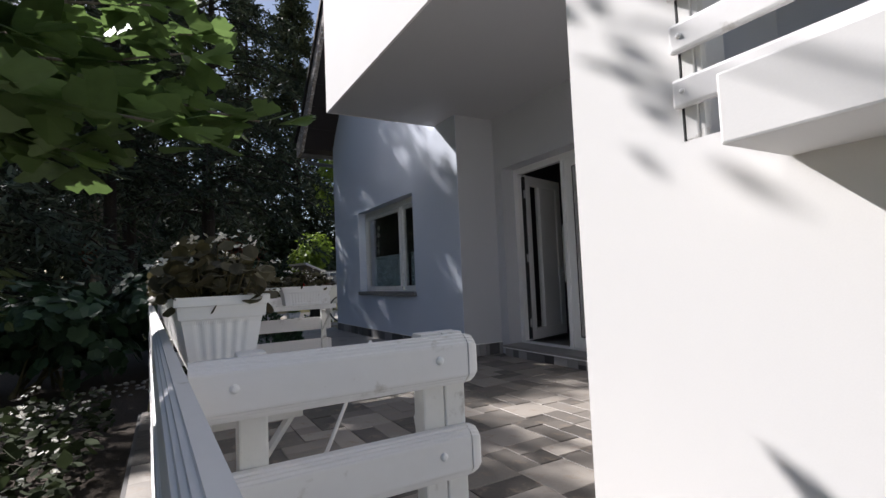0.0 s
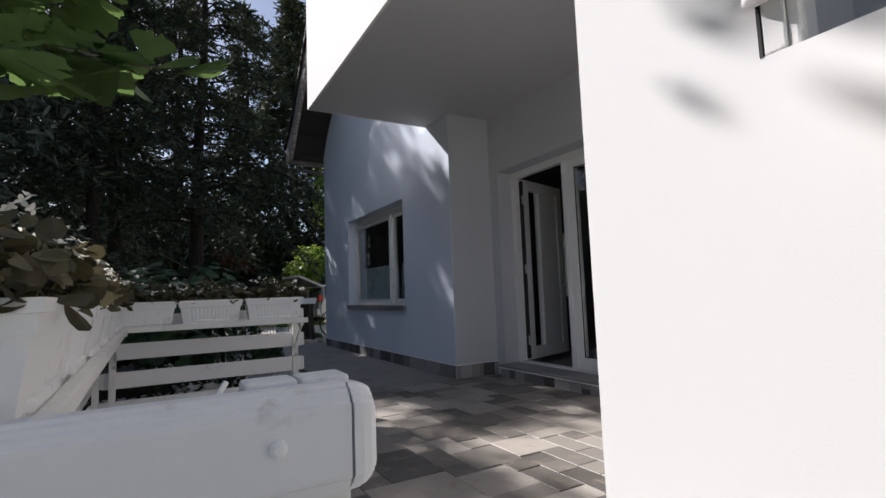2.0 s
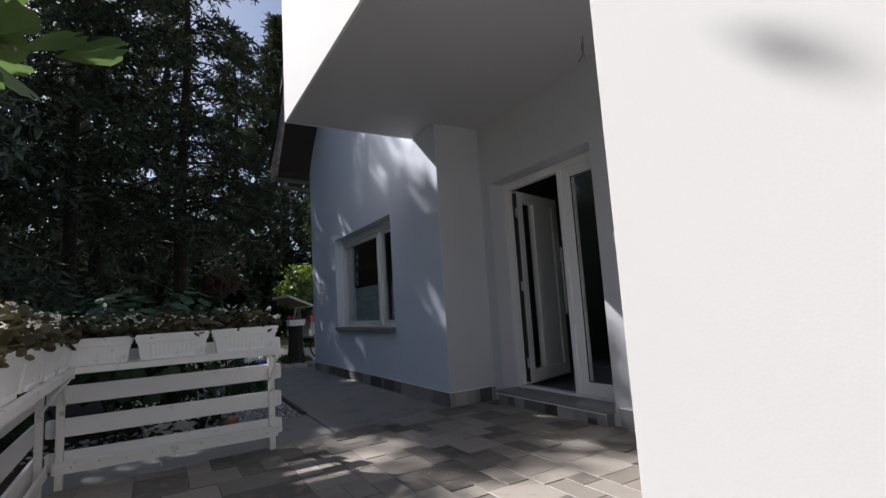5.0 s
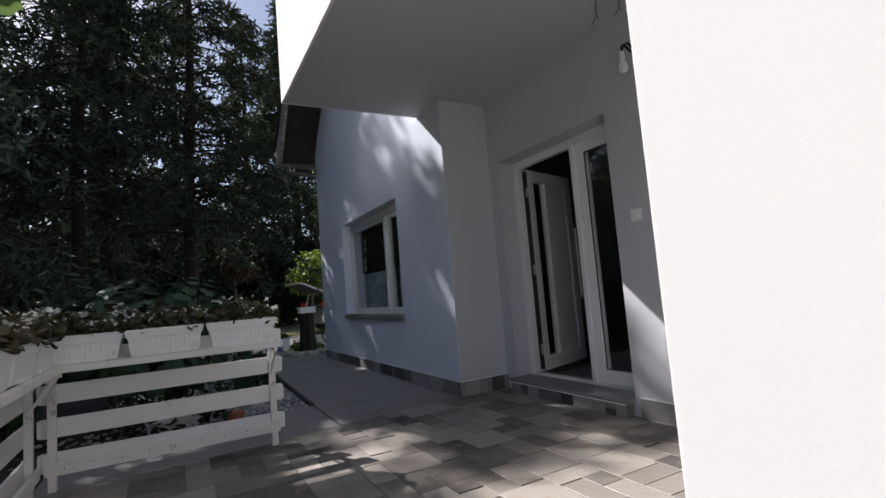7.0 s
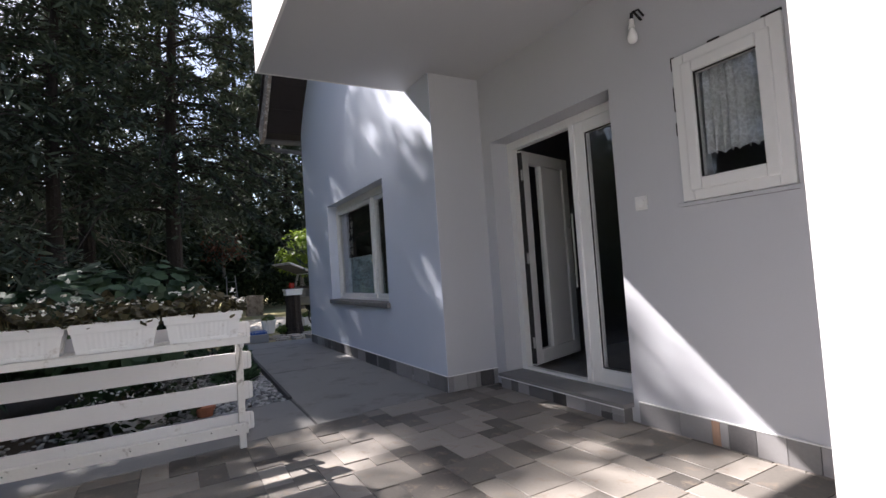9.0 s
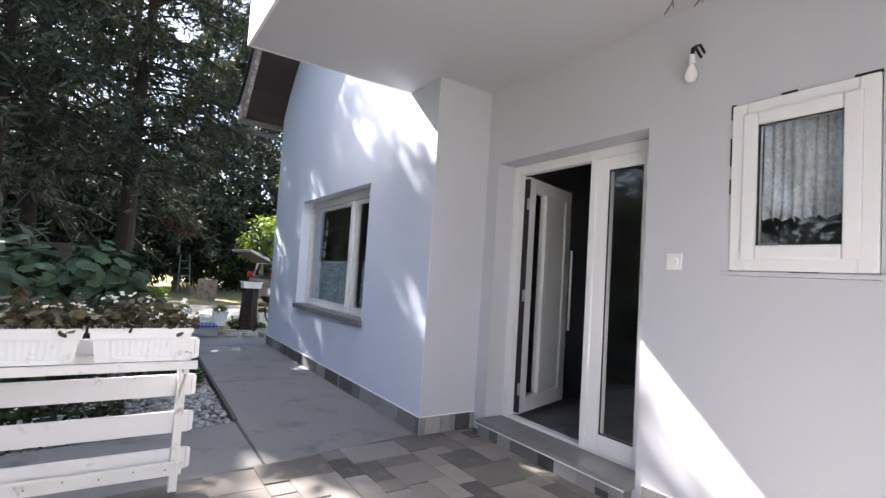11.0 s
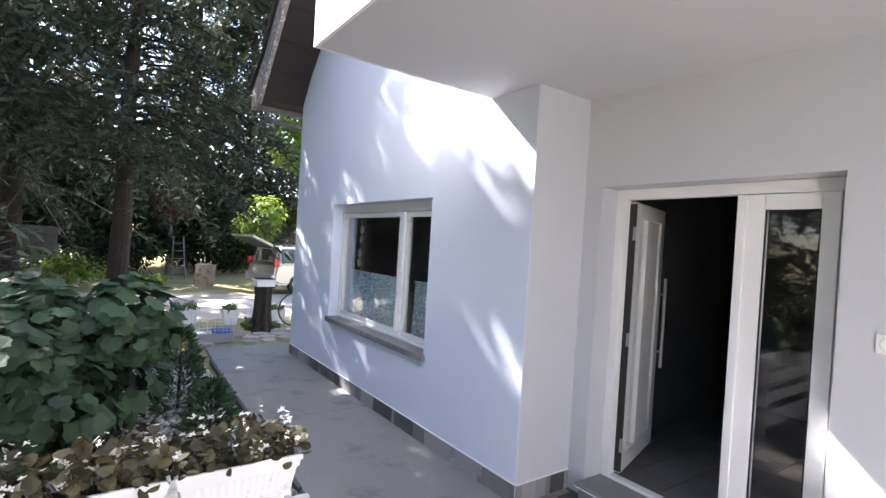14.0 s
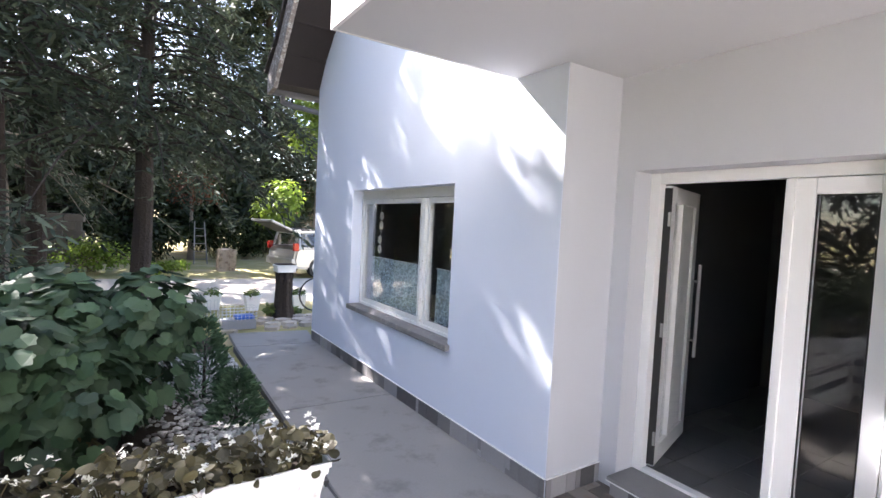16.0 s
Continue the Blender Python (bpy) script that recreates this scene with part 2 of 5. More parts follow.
def tube(bm, pts, r0, r1=None, sides=8):
    """A round tube along points, from radius r0 to r1, with closed ends."""
    r1 = r0 if r1 is None else r1
    pts = [Vector([float(c) for c in p]) for p in pts]
    rings = []
    side = Vector((0.31, 0.95, 0.12))
    for i, p in enumerate(pts):
        d = (pts[min(i + 1, len(pts) - 1)] - pts[max(i - 1, 0)]).normalized()
        if abs(d.dot(side)) > 0.97:
            side = Vector((0.9, -0.2, 0.4))
        u = d.cross(side).normalized()
        v = d.cross(u)
        r = float(r0 + (r1 - r0) * i / max(len(pts) - 1, 1))
        rings.append([bm.verts.new(p + r * (math.cos(a) * u + math.sin(a) * v))
                      for a in (2 * math.pi * k / sides for k in range(sides))])
    for a, b in zip(rings, rings[1:]):
        for k in range(sides):
            bm.faces.new((a[k], a[(k + 1) % sides], b[(k + 1) % sides], b[k]))
    bm.faces.new(rings[0][::-1])
    bm.faces.new(rings[-1])
    return bm


def lathe(bm, profile, centre=(0, 0, 0), sides=20):
    """A turned shape from (radius, height) rows."""
    cx, cy, cz = centre
    rings = [[bm.verts.new((cx + max(r, 0.0005) * math.cos(2 * math.pi * k / sides), cy + max(r, 0.0005) * math.sin(2 * math.pi * k / sides), cz + z))
              for k in range(sides)] for r, z in profile]
    for a, b in zip(rings, rings[1:]):
        for k in range(sides):
            bm.faces.new((a[k], a[(k + 1) % sides], b[(k + 1) % sides], b[k]))
    bm.faces.new(rings[0][::-1])
    bm.faces.new(rings[-1])
    return bm


def prism(bm, outline, axis, a, b):
    """An outline of 2D points pushed along an axis from a to b."""
    def at(p, v):
        return {"x": (v, p[0], p[1]), "y": (p[0], v, p[1]), "z": (p[0], p[1], v)}[axis]
    lo, hi = [bm.verts.new(at(p, a)) for p in outline], [bm.verts.new(at(p, b)) for p in outline]
    n = len(outline)
    for k in range(n):
        bm.faces.new((lo[k], lo[(k + 1) % n], hi[(k + 1) % n], hi[k]))
    bm.faces.new(lo[::-1])
    bm.faces.new(hi)
    bmesh.ops.recalc_face_normals(bm, faces=bm.faces[:])
    return bm


def holed_wall(x0, x1, ys, zs, holes):
    """A wall between x0 and x1 as one skin; holes: (column, row) cells of the grid ys by zs that stay open."""
    bm = bmesh.new()
    v = {(i, j, k): bm.verts.new((x, y, z)) for i, x in enumerate((x0, x1)) for j, y in enumerate(ys) for k, z in enumerate(zs)}
    nj, nk = len(ys) - 1, len(zs) - 1
    solid = {(j, k) for j in range(nj) for k in range(nk)} - set(holes)
    for j, k in solid:
        for i in (0, 1):
            bm.faces.new([v[i, j, k], v[i, j + 1, k], v[i, j + 1, k + 1], v[i, j, k + 1]])
        for a, b, near in (((j, k), (j + 1, k), (j, k - 1)), ((j, k + 1), (j + 1, k + 1), (j, k + 1)), ((j, k), (j, k + 1), (j - 1, k)), ((j + 1, k), (j + 1, k + 1), (j + 1, k))):
            if near not in solid:
                bm.faces.new([v[0, a[0], a[1]], v[0, b[0], b[1]], v[1, b[0], b[1]], v[1, a[0], a[1]]])
    bmesh.ops.delete(bm, geom=[w for w in bm.verts if not w.link_faces], context="VERTS")
    bmesh.ops.recalc_face_normals(bm, faces=bm.faces[:])
    return bm


def structure(ob, label="", category=""):
    return tagged(ob, label, category, "", "structure")


def frame_rect(bm, axis, at0, at1, u0, u1, z0, z1, w, bevel=0.004):
    """Four bars of width w round a rectangle, butted end to end."""
    for r in ((u0, u0 + w, z0, z1), (u1 - w, u1, z0, z1), (u0 + w, u1 - w, z0, z0 + w), (u0 + w, u1 - w, z1 - w, z1)):
        if axis == "x":
            add_box(bm, at0, at1, r[0], r[1], r[2], r[3], bevel)
        else:
            add_box(bm, r[0], r[1], at0, at1, r[2], r[3], bevel)
    return bm


def scatter_leaves(name, centres, normals, ups, size, shape, mat, parent, fold=0.15):
    """Many flat leaves of one outline, as one mesh."""
    shape = np.array(shape, float)
    k = len(shape)
    n = normals / np.linalg.norm(normals, axis=1, keepdims=True)
    u = ups - (ups * n).sum(1, keepdims=True) * n
    u /= np.linalg.norm(u, axis=1, keepdims=True) + 1e-9
    s = np.cross(u, n)
    size = np.asarray(size, float).reshape(-1, 1, 1) * np.ones((len(centres), 1, 1))
    off = shape[None, :, 0:1] * s[:, None] + shape[None, :, 1:2] * u[:, None] - fold * np.abs(shape[None, :, 0:1]) ** 1.5 * n[:, None]
    verts = (centres[:, None] + off * size).reshape(-1, 3)
    faces = (np.arange(len(centres))[:, None] * k + np.arange(k)).tolist()
    ob = mesh_ob(name, verts.tolist(), faces, mat, parent)
    ob["kind"] = "stuff"
    return ob


# ---- ground ----
DOOR_X, WALL_X, WALL_Y = 0.552, -1.891, -3.818      # porch back wall, white front wall and its edge
SLAB_X, SLAB_Y, SOFFIT = -1.44, 0.515, 2.965      # outer corner and underside of the balcony
ground = structure(mesh_ob("ground", [(-400, -400, -0.06), (400, -400, -0.06), (400, 600, -0.06), (-400, 600, -0.06)], [(0, 1, 2, 3)], "grass"),
                   "sunburnt lawn with bare patches round the house", "ground")
bm = bmesh.new()
prism(bm, [(-40, 8.3), (6, 8.6), (60, 9.5), (60, 12.4), (8, 12.2), (2, 12.6), (-3, 13.4), (-40, 14)], "z", -0.09, -0.045)
structure(part("road", bm, "drive"), "pale gravel driveway bleached by sunlight", "driveway")
bm = bmesh.new()
prism(bm, [(-9, -8), (-3.25, -8), (-3.25, 0.62), (-1.22, 0.9), (-1.22, 5.8), (-9, 6.6)], "z", -0.09, -0.05)
structure(part("garden_bed", bm, "soil"), "dark bare garden soil under the shrubs", "soil")
bm = bmesh.new()
prism(bm, [(-3.3, -9), (0.57, -9), (0.57, 0.01), (0, 0.03), (-3.3, -0.38)], "z", -0.12, -0.008)
terrace = structure(part("terrace_bed", bm, "grout"), "grout bed under the terrace tiles", "floor")
# concrete path in cast slabs
path = structure(empty("pavement"), "smooth grey concrete path along the house wall", "path")
for outline in ([(-3.2, -0.36), (-1.235, -0.115), (-1.235, 0.86), (-3.2, 0.60)],
                [(-1.22, -0.11), (0.0, 0.045), (0.0, 2.30), (-1.19, 2.33)],
                [(-1.19, 2.345), (0.0, 2.315), (0.0, 4.72), (-1.10, 4.86)],
                [(-1.10, 4.88), (0.0, 4.74), (0.12, 5.55), (-1.05, 5.75)]):
    bm = bmesh.new()
    prism(bm, outline, "z", -0.1, 0.0)
    bmesh.ops.bevel(bm, geom=[e for e in bm.edges if all(v.co.z > -0.01 for v in e.verts)], offset=0.006, segments=1, affect="EDGES")
    part("slab", bm, "concrete", path)
for outline in ([(-1.19, 2.322), (0.0, 2.292), (0.0, 2.323), (-1.19, 2.353)], [(-1.10, 4.852), (0.0, 4.712), (0.0, 4.748), (-1.10, 4.888)], [(-1.240, -0.118), (-1.215, -0.115), (-1.215, 0.90), (-1.240, 0.87)]):
    bm = bmesh.new()
    prism(bm, outline, "z", -0.1, -0.0055)
    part("joint", bm, "kerb", path, "dark open joint between the slabs")
bm = bmesh.new()
prism(bm, [(-1.235, 0.91), (-1.205, 0.91), (-1.11, 4.86), (-1.14, 4.86)], "z", -0.1, 0.012)
structure(part("bed_edging", bm, "kerb"), "dark narrow edging between gravel and path", "edging")

# ---- house walls ----
bm = holed_wall(0.0, 0.30, (0.0, 1.265, 3.54, 4.97), (-0.1, 0.735, 2.225, 5.4), [(1, 1)])
wall_blue = structure(part("wall_west", bm, "plaster"), "pale blue plastered house wall with dappled sun", "wall")
bm = boxes((0.30, 6.0, 4.65, 4.95, -0.1, 4.2), (5.7, 6.0, -9, 4.65, -0.1, 5.0))
structure(part("wall_far", bm, "plaster"), "plain blue plastered outer wall", "wall")
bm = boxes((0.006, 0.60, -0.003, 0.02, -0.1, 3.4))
structure(part("wall_return", bm, "porch"), "return wall of the porch, plaster toned grey for shade", "wall")
# porch back wall with door and small window
D0, D1, DT = -1.60, -0.155, 2.295
W0, W1, WB, WT = -2.72, -2.10, 1.392, 2.275
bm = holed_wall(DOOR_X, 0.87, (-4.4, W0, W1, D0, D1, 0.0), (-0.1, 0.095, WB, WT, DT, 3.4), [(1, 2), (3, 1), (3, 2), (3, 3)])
structure(part("wall_porch", bm, "porch"), "porch wall round the entrance, plaster toned light grey for shade", "wall")
# white front wall beside the terrace
SILL_Y, SILL_Z = -4.225, 1.30      # opening for the outside stair
bm = holed_wall(WALL_X, WALL_X + 0.22, (-9.0, -7.4, SILL_Y, WALL_Y), (-0.1, SILL_Z, 2.9, 6.2), [(1, 1)])
bmesh.ops.bevel(bm, geom=[e for e in bm.edges if all(v.co.x < WALL_X + 0.01 for v in e.verts) and all(abs(v.co.y - WALL_Y) < 0.01 for v in e.verts) and e.calc_length() > 1], offset=0.008, segments=2, affect="EDGES")
structure(part("wall_front", bm, "white_wall"), "bright white plastered wall in full sun", "wall")
# stair recess takes the grey plaster to stand for its shade
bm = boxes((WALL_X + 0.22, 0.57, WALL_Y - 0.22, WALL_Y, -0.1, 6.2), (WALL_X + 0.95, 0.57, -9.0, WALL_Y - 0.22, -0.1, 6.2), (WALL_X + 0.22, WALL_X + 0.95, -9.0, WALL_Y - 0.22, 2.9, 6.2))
structure(part("wall_stair", bm, "porch"), "plaster inside the stair opening, coloured grey for shade", "wall")
# balcony slab over the porch and a little past the corner of the blue wall
bm = bmesh.new()
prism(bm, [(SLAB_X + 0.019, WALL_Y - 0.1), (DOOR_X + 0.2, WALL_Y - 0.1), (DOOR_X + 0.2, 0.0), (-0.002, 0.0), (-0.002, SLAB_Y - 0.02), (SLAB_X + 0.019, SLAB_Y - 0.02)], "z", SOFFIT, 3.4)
structure(part("ceiling", bm, "soffit"), "white plastered underside of the balcony over the porch, toned grey for shade", "ceiling")
bm = boxes((SLAB_X - 0.004, SLAB_X + 0.019, WALL_Y - 0.1, SLAB_Y, SOFFIT - 0.003, 5.2), (SLAB_X + 0.019, -0.002, SLAB_Y - 0.02, SLAB_Y, SOFFIT - 0.003, 5.2))
structure(part("balcony_parapet", bm, "white_wall"), "white plastered balcony parapet above the porch", "parapet")
# hall behind the door and room behind the window
bm = boxes((0.87, 4.0, -2.95, 0.40, -0.1, 0.09))
structure(part("floor_hall", bm, "hall_floor"), "grey tiled hall floor inside the doorway", "floor")
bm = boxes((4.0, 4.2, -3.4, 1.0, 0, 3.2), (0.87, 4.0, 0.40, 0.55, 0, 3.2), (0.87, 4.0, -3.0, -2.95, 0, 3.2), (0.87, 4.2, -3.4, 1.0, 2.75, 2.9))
structure(part("wall_hall", bm, "dark"), "hall walls seen through the doorway, coloured dark as if unlit", "wall")
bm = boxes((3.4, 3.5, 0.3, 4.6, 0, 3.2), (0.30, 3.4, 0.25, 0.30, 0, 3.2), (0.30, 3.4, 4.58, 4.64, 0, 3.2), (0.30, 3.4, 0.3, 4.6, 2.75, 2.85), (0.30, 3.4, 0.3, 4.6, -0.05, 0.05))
structure(part("wall_room", bm, "dark"), "room walls behind the window, coloured dark as if dim", "wall")

# ---- roof edge over the blue wall ----
roof = tagged(empty("gable_roof_edge", (0, 0, 3.74)), "dark stained timber gable overhang with flaking fascia board", "roof", "", "structure")
bm = bmesh.new()
prism(bm, [(4.98, 3.62 - 3.6), (4.72, 3.98 - 3.6), (0.3, 8.3 - 3.6), (0.3, 8.45 - 3.6), (4.80, 4.12 - 3.6), (5.35, 3.75 - 3.6), (5.35, 3.62 - 3.6)], "x", -0.60, 6.2)
part("soffit_boards", bm, "eave", roof, "dark stained soffit boards")
for k in range(7):
    y = 4.72 - 0.34 * k
    z = 3.98 + (4.72 - y) * 0.977 - 3.6
    bm = bmesh.new()
    tube(bm, [(-0.60, y, z - 0.012), (0.0, y, z - 0.012)], 0.012, sides=4)
    part("board_joint", bm, "eave", roof)
bm = bmesh.new()
prism(bm, [(5.38, 3.52 - 3.6), (5.02, 3.56 - 3.6), (4.72, 3.86 - 3.6), (0.3, 8.2 - 3.6), (0.3, 8.5 - 3.6), (4.80, 4.17 - 3.6), (5.38, 3.80 - 3.6)], "x", -0.66, -0.60)
part("fascia_board", bm, "barge", roof, "weathered fascia with flaking pale paint")
bm = bmesh.new()
prism(bm, [(5.45, 3.84 - 3.6), (5.45, 3.88 - 3.6), (4.84, 4.24 - 3.6), (0.3, 8.62 - 3.6), (0.3, 8.5 - 3.6), (4.80, 4.18 - 3.6)], "x", -0.70, 6.3)
part("roof_cover", bm, "eave", roof)
bm = bmesh.new()
tube(bm, [(-0.62, 5.42, 3.60 - 3.6), (6.2, 5.42, 3.60 - 3.6)], 0.06, sides=10)
part("gutter", bm, "zinc", roof, "grey zinc gutter")
bm = bmesh.new()
tube(bm, [(-0.42, 5.42, 3.56 - 3.6), (-0.42, 5.40, 3.45 - 3.6), (-0.36, 5.30, 3.40 - 3.6), (0.02, 5.02, 3.30 - 3.6), (0.10, 5.0, 3.2 - 3.6), (0.10, 5.0, -3.6)], 0.04, sides=10)
part("downpipe", bm, "zinc", roof, "grey zinc downpipe")


# ---- windows and doors ----
def lace(name, y0, y1, x, z0, z1, parent, pleats, drop=0.0):
    """A pleated lace curtain with a scalloped lower hem."""
    n = pleats * 8
    verts, faces = [], []
    for i in range(n + 1):
        f = i / n
        y = y0 + (y1 - y0) * f
        dx = 0.030 * math.sin(2 * math.pi * pleats * f) + 0.010 * math.sin(17 * f + 1)
        hem = z0 + 0.02 * abs(math.sin(math.pi * pleats * 1.5 * f)) + drop * f
        for j in range(7):
            verts.append((x + dx * (1.0 - 0.35 * j / 6), y, hem + (z1 - hem) * j / 6))
    for i in range(n):
        for j in range(6):
            a = i * 7 + j
            faces.append((a, a + 7, a + 8, a + 1))
    return mesh_ob(name, verts, faces, LACE, parent, "", True)


def lace_material(name, thick, colour=(0.80, 0.82, 0.83)):
    m = bpy.data.materials.new(name)
    m.use_nodes = True
    n, l = m.node_tree.nodes, m.node_tree.links
    b = n["Principled BSDF"]
    b.inputs["Base Color"].default_value = (*colour, 1)
    b.inputs["Roughness"].default_value = 0.95
    tc, w, v, mp = n.new("ShaderNodeTexCoord"), n.new("ShaderNodeTexNoise"), n.new("ShaderNodeTexVoronoi"), n.new("ShaderNodeMapRange")
    v.feature, v.inputs["Scale"].default_value = "DISTANCE_TO_EDGE", 30.0
    w.inputs["Scale"].default_value, w.inputs["Detail"].default_value = 24.0, 3.0
    l.new(tc.outputs["Object"], v.inputs["Vector"])
    l.new(tc.outputs["Object"], w.inputs["Vector"])
    add = n.new("ShaderNodeMath")
    add.operation = "MULTIPLY_ADD"
    l.new(v.outputs["Distance"], add.inputs[0])
    add.inputs[1].default_value = 1.6
    l.new(w.outputs[0], add.inputs[2])
    mp.inputs[1].default_value, mp.inputs[2].default_value, mp.inputs[3].default_value, mp.inputs[4].default_value = 0.58, 0.74, 0.97, thick
    l.new(add.outputs[0], mp.inputs[0])
    tr, mx = n.new("ShaderNodeBsdfTransparent"), n.new("ShaderNodeMixShader")
    l.new(mp.outputs[0], mx.inputs[0])
    l.new(tr.outputs[0], mx.inputs[1])
    l.new(b.outputs[0], mx.inputs[2])
    l.new(mx.outputs[0], n["Material Output"].inputs[0])
    return m


LACE, LACE_FULL = lace_material("patterned_lace", 0.5, (0.62, 0.77, 0.80)), lace_material("dense_white_lace", 0.74)


def pane(y0, y1, z0, z1, x, parent, name="pane"):
    ob = part(name, boxes((x, x + 0.006, y0, y1, z0, z1)), GLASS, parent)
    ob.visible_shadow = False
    return ob


# large window in the blue wall
win = structure(empty("window_1", (0.13, 2.39, 0.76)), "weathered white two-sash window with lace half curtain", "window")


def rel(*r):
    return (r[0] - 0.13, r[1] - 0.13, r[2] - 2.39, r[3] - 2.39, r[4] - 0.76, r[5] - 0.76)


bm = bmesh.new()
frame_rect(bm, "x", 0.0, 0.07, 1.265 - 2.39, 3.54 - 2.39, 0.02, 2.16 - 0.76, 0.035)
add_box(bm, -0.015, 0.07, 1.945 - 2.39, 2.005 - 2.39, 0.056, 2.114 - 0.76, 0.004)
part("window_frame", bm, "old_pvc", win)
bm = boxes((0.02, 0.12, 1.265 - 2.39, 3.54 - 2.39, 2.162 - 0.76, 2.225 - 0.76))
part("shutter_slot", bm, "old_pvc", win, "worn strip under the lintel")
for a, b in ((2.005, 3.50), (1.305, 1.945)):
    bm = bmesh.new()
    frame_rect(bm, "x", 0.012, 0.062, a - 2.39 + 0.006, b - 2.39 - 0.006, 0.058, 2.120 - 0.76, 0.046, 0.008)
    s = part("sash", bm, "old_pvc", win)
    g = pane(a + 0.052 - 2.39, b - 0.052 - 2.39, 0.104, 2.074 - 0.76, 0.034, s)
    bm = bmesh.new()
    frame_rect(bm, "x", 0.005, 0.013, a - 2.39 + 0.053, b - 2.39 - 0.053, 0.105, 2.073 - 0.76, 0.010, 0.002)
    part("glazing_bead", bm, "old_pvc", s)
bm = boxes((-0.175, 0.02, 1.235 - 2.39, 3.545 - 2.39, -0.035, 0.026), bevel=0.012)
part("window_sill", bm, "sill", win, "rough grey stone sill")
for a, b, n in ((2.08, 3.44, 17), (1.38, 1.88, 7)):
    c = lace("lace_curtain", a, b, 0.27, 0.83, 1.40, None, n)
    tagged(c, "pale lace half curtain gathered on a rod", "curtain", "curtains of the large window")
    bm = bmesh.new()
    tube(bm, [(0.27, a - 0.04, 1.395), (0.27, b + 0.04, 1.395)], 0.006, sides=6)
    part("curtain_rod", bm, "pvc", c)
# white flower ornaments hanging beside the pane
orn = tagged(empty("hanging_ornament", (0.28, 3.30, 1.2)), "white flower ornaments hanging behind the window pane", "ornament")
for z in (1.50, 1.62, 1.80, 1.92):
    bm = bmesh.new()
    for k in range(6):
        a = k * math.pi / 3
        lathe(bm, [(0.0, 0), (0.022, 0.004), (0.026, 0.01), (0.0, 0.014)], (0.03 * math.cos(a), 0.03 * math.sin(a), 0), 8)
    bmesh.ops.transform(bm, matrix=pose(0, 0.02 * math.sin(z * 9), z - 1.2, 0, 90, 0), verts=bm.verts)
    part("flower", bm, "petal", orn)
bm = bmesh.new()
tube(bm, [(0.012, 0, 0.26), (0.012, 0, 0.84)], 0.002, sides=4)
part("cord", bm, "pvc", orn)

# small porch window, frame sealed with black tar
win2 = structure(empty("window_2", (DOOR_X, -2.42, 1.416)), "white plastic window with lace curtain and tar-sealed edge", "window")
bm = bmesh.new()
frame_rect(bm, "x", -0.012, 0.06, W0 + 2.42 + 0.004, W1 + 2.42 - 0.004, 0.004, WT - WB - 0.004, 0.075, 0.006)
part("window_frame", bm, "pvc", win2)
bm = bmesh.new()
frame_rect(bm, "x", -0.026, 0.05, W0 + 2.42 + 0.062, W1 + 2.42 - 0.062, 0.062, WT - WB - 0.062, 0.07, 0.01)
s = part("sash", bm, "pvc", win2)
pane(W0 + 2.42 + 0.128, W1 + 2.42 - 0.128, 0.128, WT - WB - 0.128, 0.01, s)
bm = bmesh.new()
frame_rect(bm, "x", -0.010, 0.012, W0 + 2.42 + 0.128, W1 + 2.42 - 0.128, 0.128, WT - WB - 0.128, 0.007, 0.001)
part("seal", bm, "rubber", s)
random.seed(5)
for y, z0, z1 in ((W1 - 0.006, 1.95, 2.10), (W1 - 0.006, 1.80, 1.88), (W1 - 0.006, 2.20, 2.28)):
    bm = boxes((-0.008, 0.002, y + 2.42 - 0.012, y + 2.42 + 0.012, z0 - WB, z1 - WB), bevel=0.004)
    part("tar_smear", bm, "foam", win2, "black tar smear")
for y0, y1, z in ((-2.50, -2.38, WB - 0.002), (-2.40, -2.33, WT), (-2.72, -2.62, WT)):
    bm = boxes((-0.008, 0.002, y0 + 2.42, y1 + 2.42, z - WB - 0.008, z - WB + 0.009), bevel=0.004)
    part("tar_smear", bm, "foam", win2, "black tar smear")
bm = boxes((-0.014, 0.0, W0 + 2.42 - 0.03, W1 + 2.42 + 0.04, -0.022, 0.0), bevel=0.004)
part("window_sill", bm, "porch", win2)
c = lace("lace_curtain", W0 + 0.10, W1 - 0.10, 0.69, 1.685, 2.24, None, 9)
c.data.materials[0] = LACE_FULL
tagged(c, "white lace curtain behind the small porch window", "curtain")
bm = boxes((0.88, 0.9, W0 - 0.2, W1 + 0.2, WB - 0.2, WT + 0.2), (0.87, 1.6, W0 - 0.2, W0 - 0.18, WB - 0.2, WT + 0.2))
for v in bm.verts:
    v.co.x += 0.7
structure(part("wall_store", bm, "dark"), "back wall of the small room, coloured dark as if dim", "wall")

# entrance: frame, open leaf, fixed leaf
door = structure(empty("door_1", (DOOR_X + 0.185, -0.86, 0.12)), "white plastic entrance door standing open, narrow fixed leaf beside it", "door")
FY0, FY1 = D0 + 0.002 + 0.86, D1 - 0.002 + 0.86
FH = 2.293 - 0.12
bm = bmesh.new()
for r in ((FY1 - 0.075, FY1, 0.0, FH), (FY0, FY0 + 0.057, 0.0, FH), (FY0 + 0.057, FY1 - 0.075, FH - 0.075, FH), (FY0 + 0.057, FY1 - 0.075, 0.0, 0.03)):
    add_box(bm, 0.0, 0.07, r[0], r[1], r[2], r[3], 0.005)
part("door_frame", bm, "pvc", door)
# fixed leaf with a tall narrow pane
LX = -0.012
LY1, LY0 = -1.05 + 0.86, FY0 + 0.06
bm = bmesh.new()
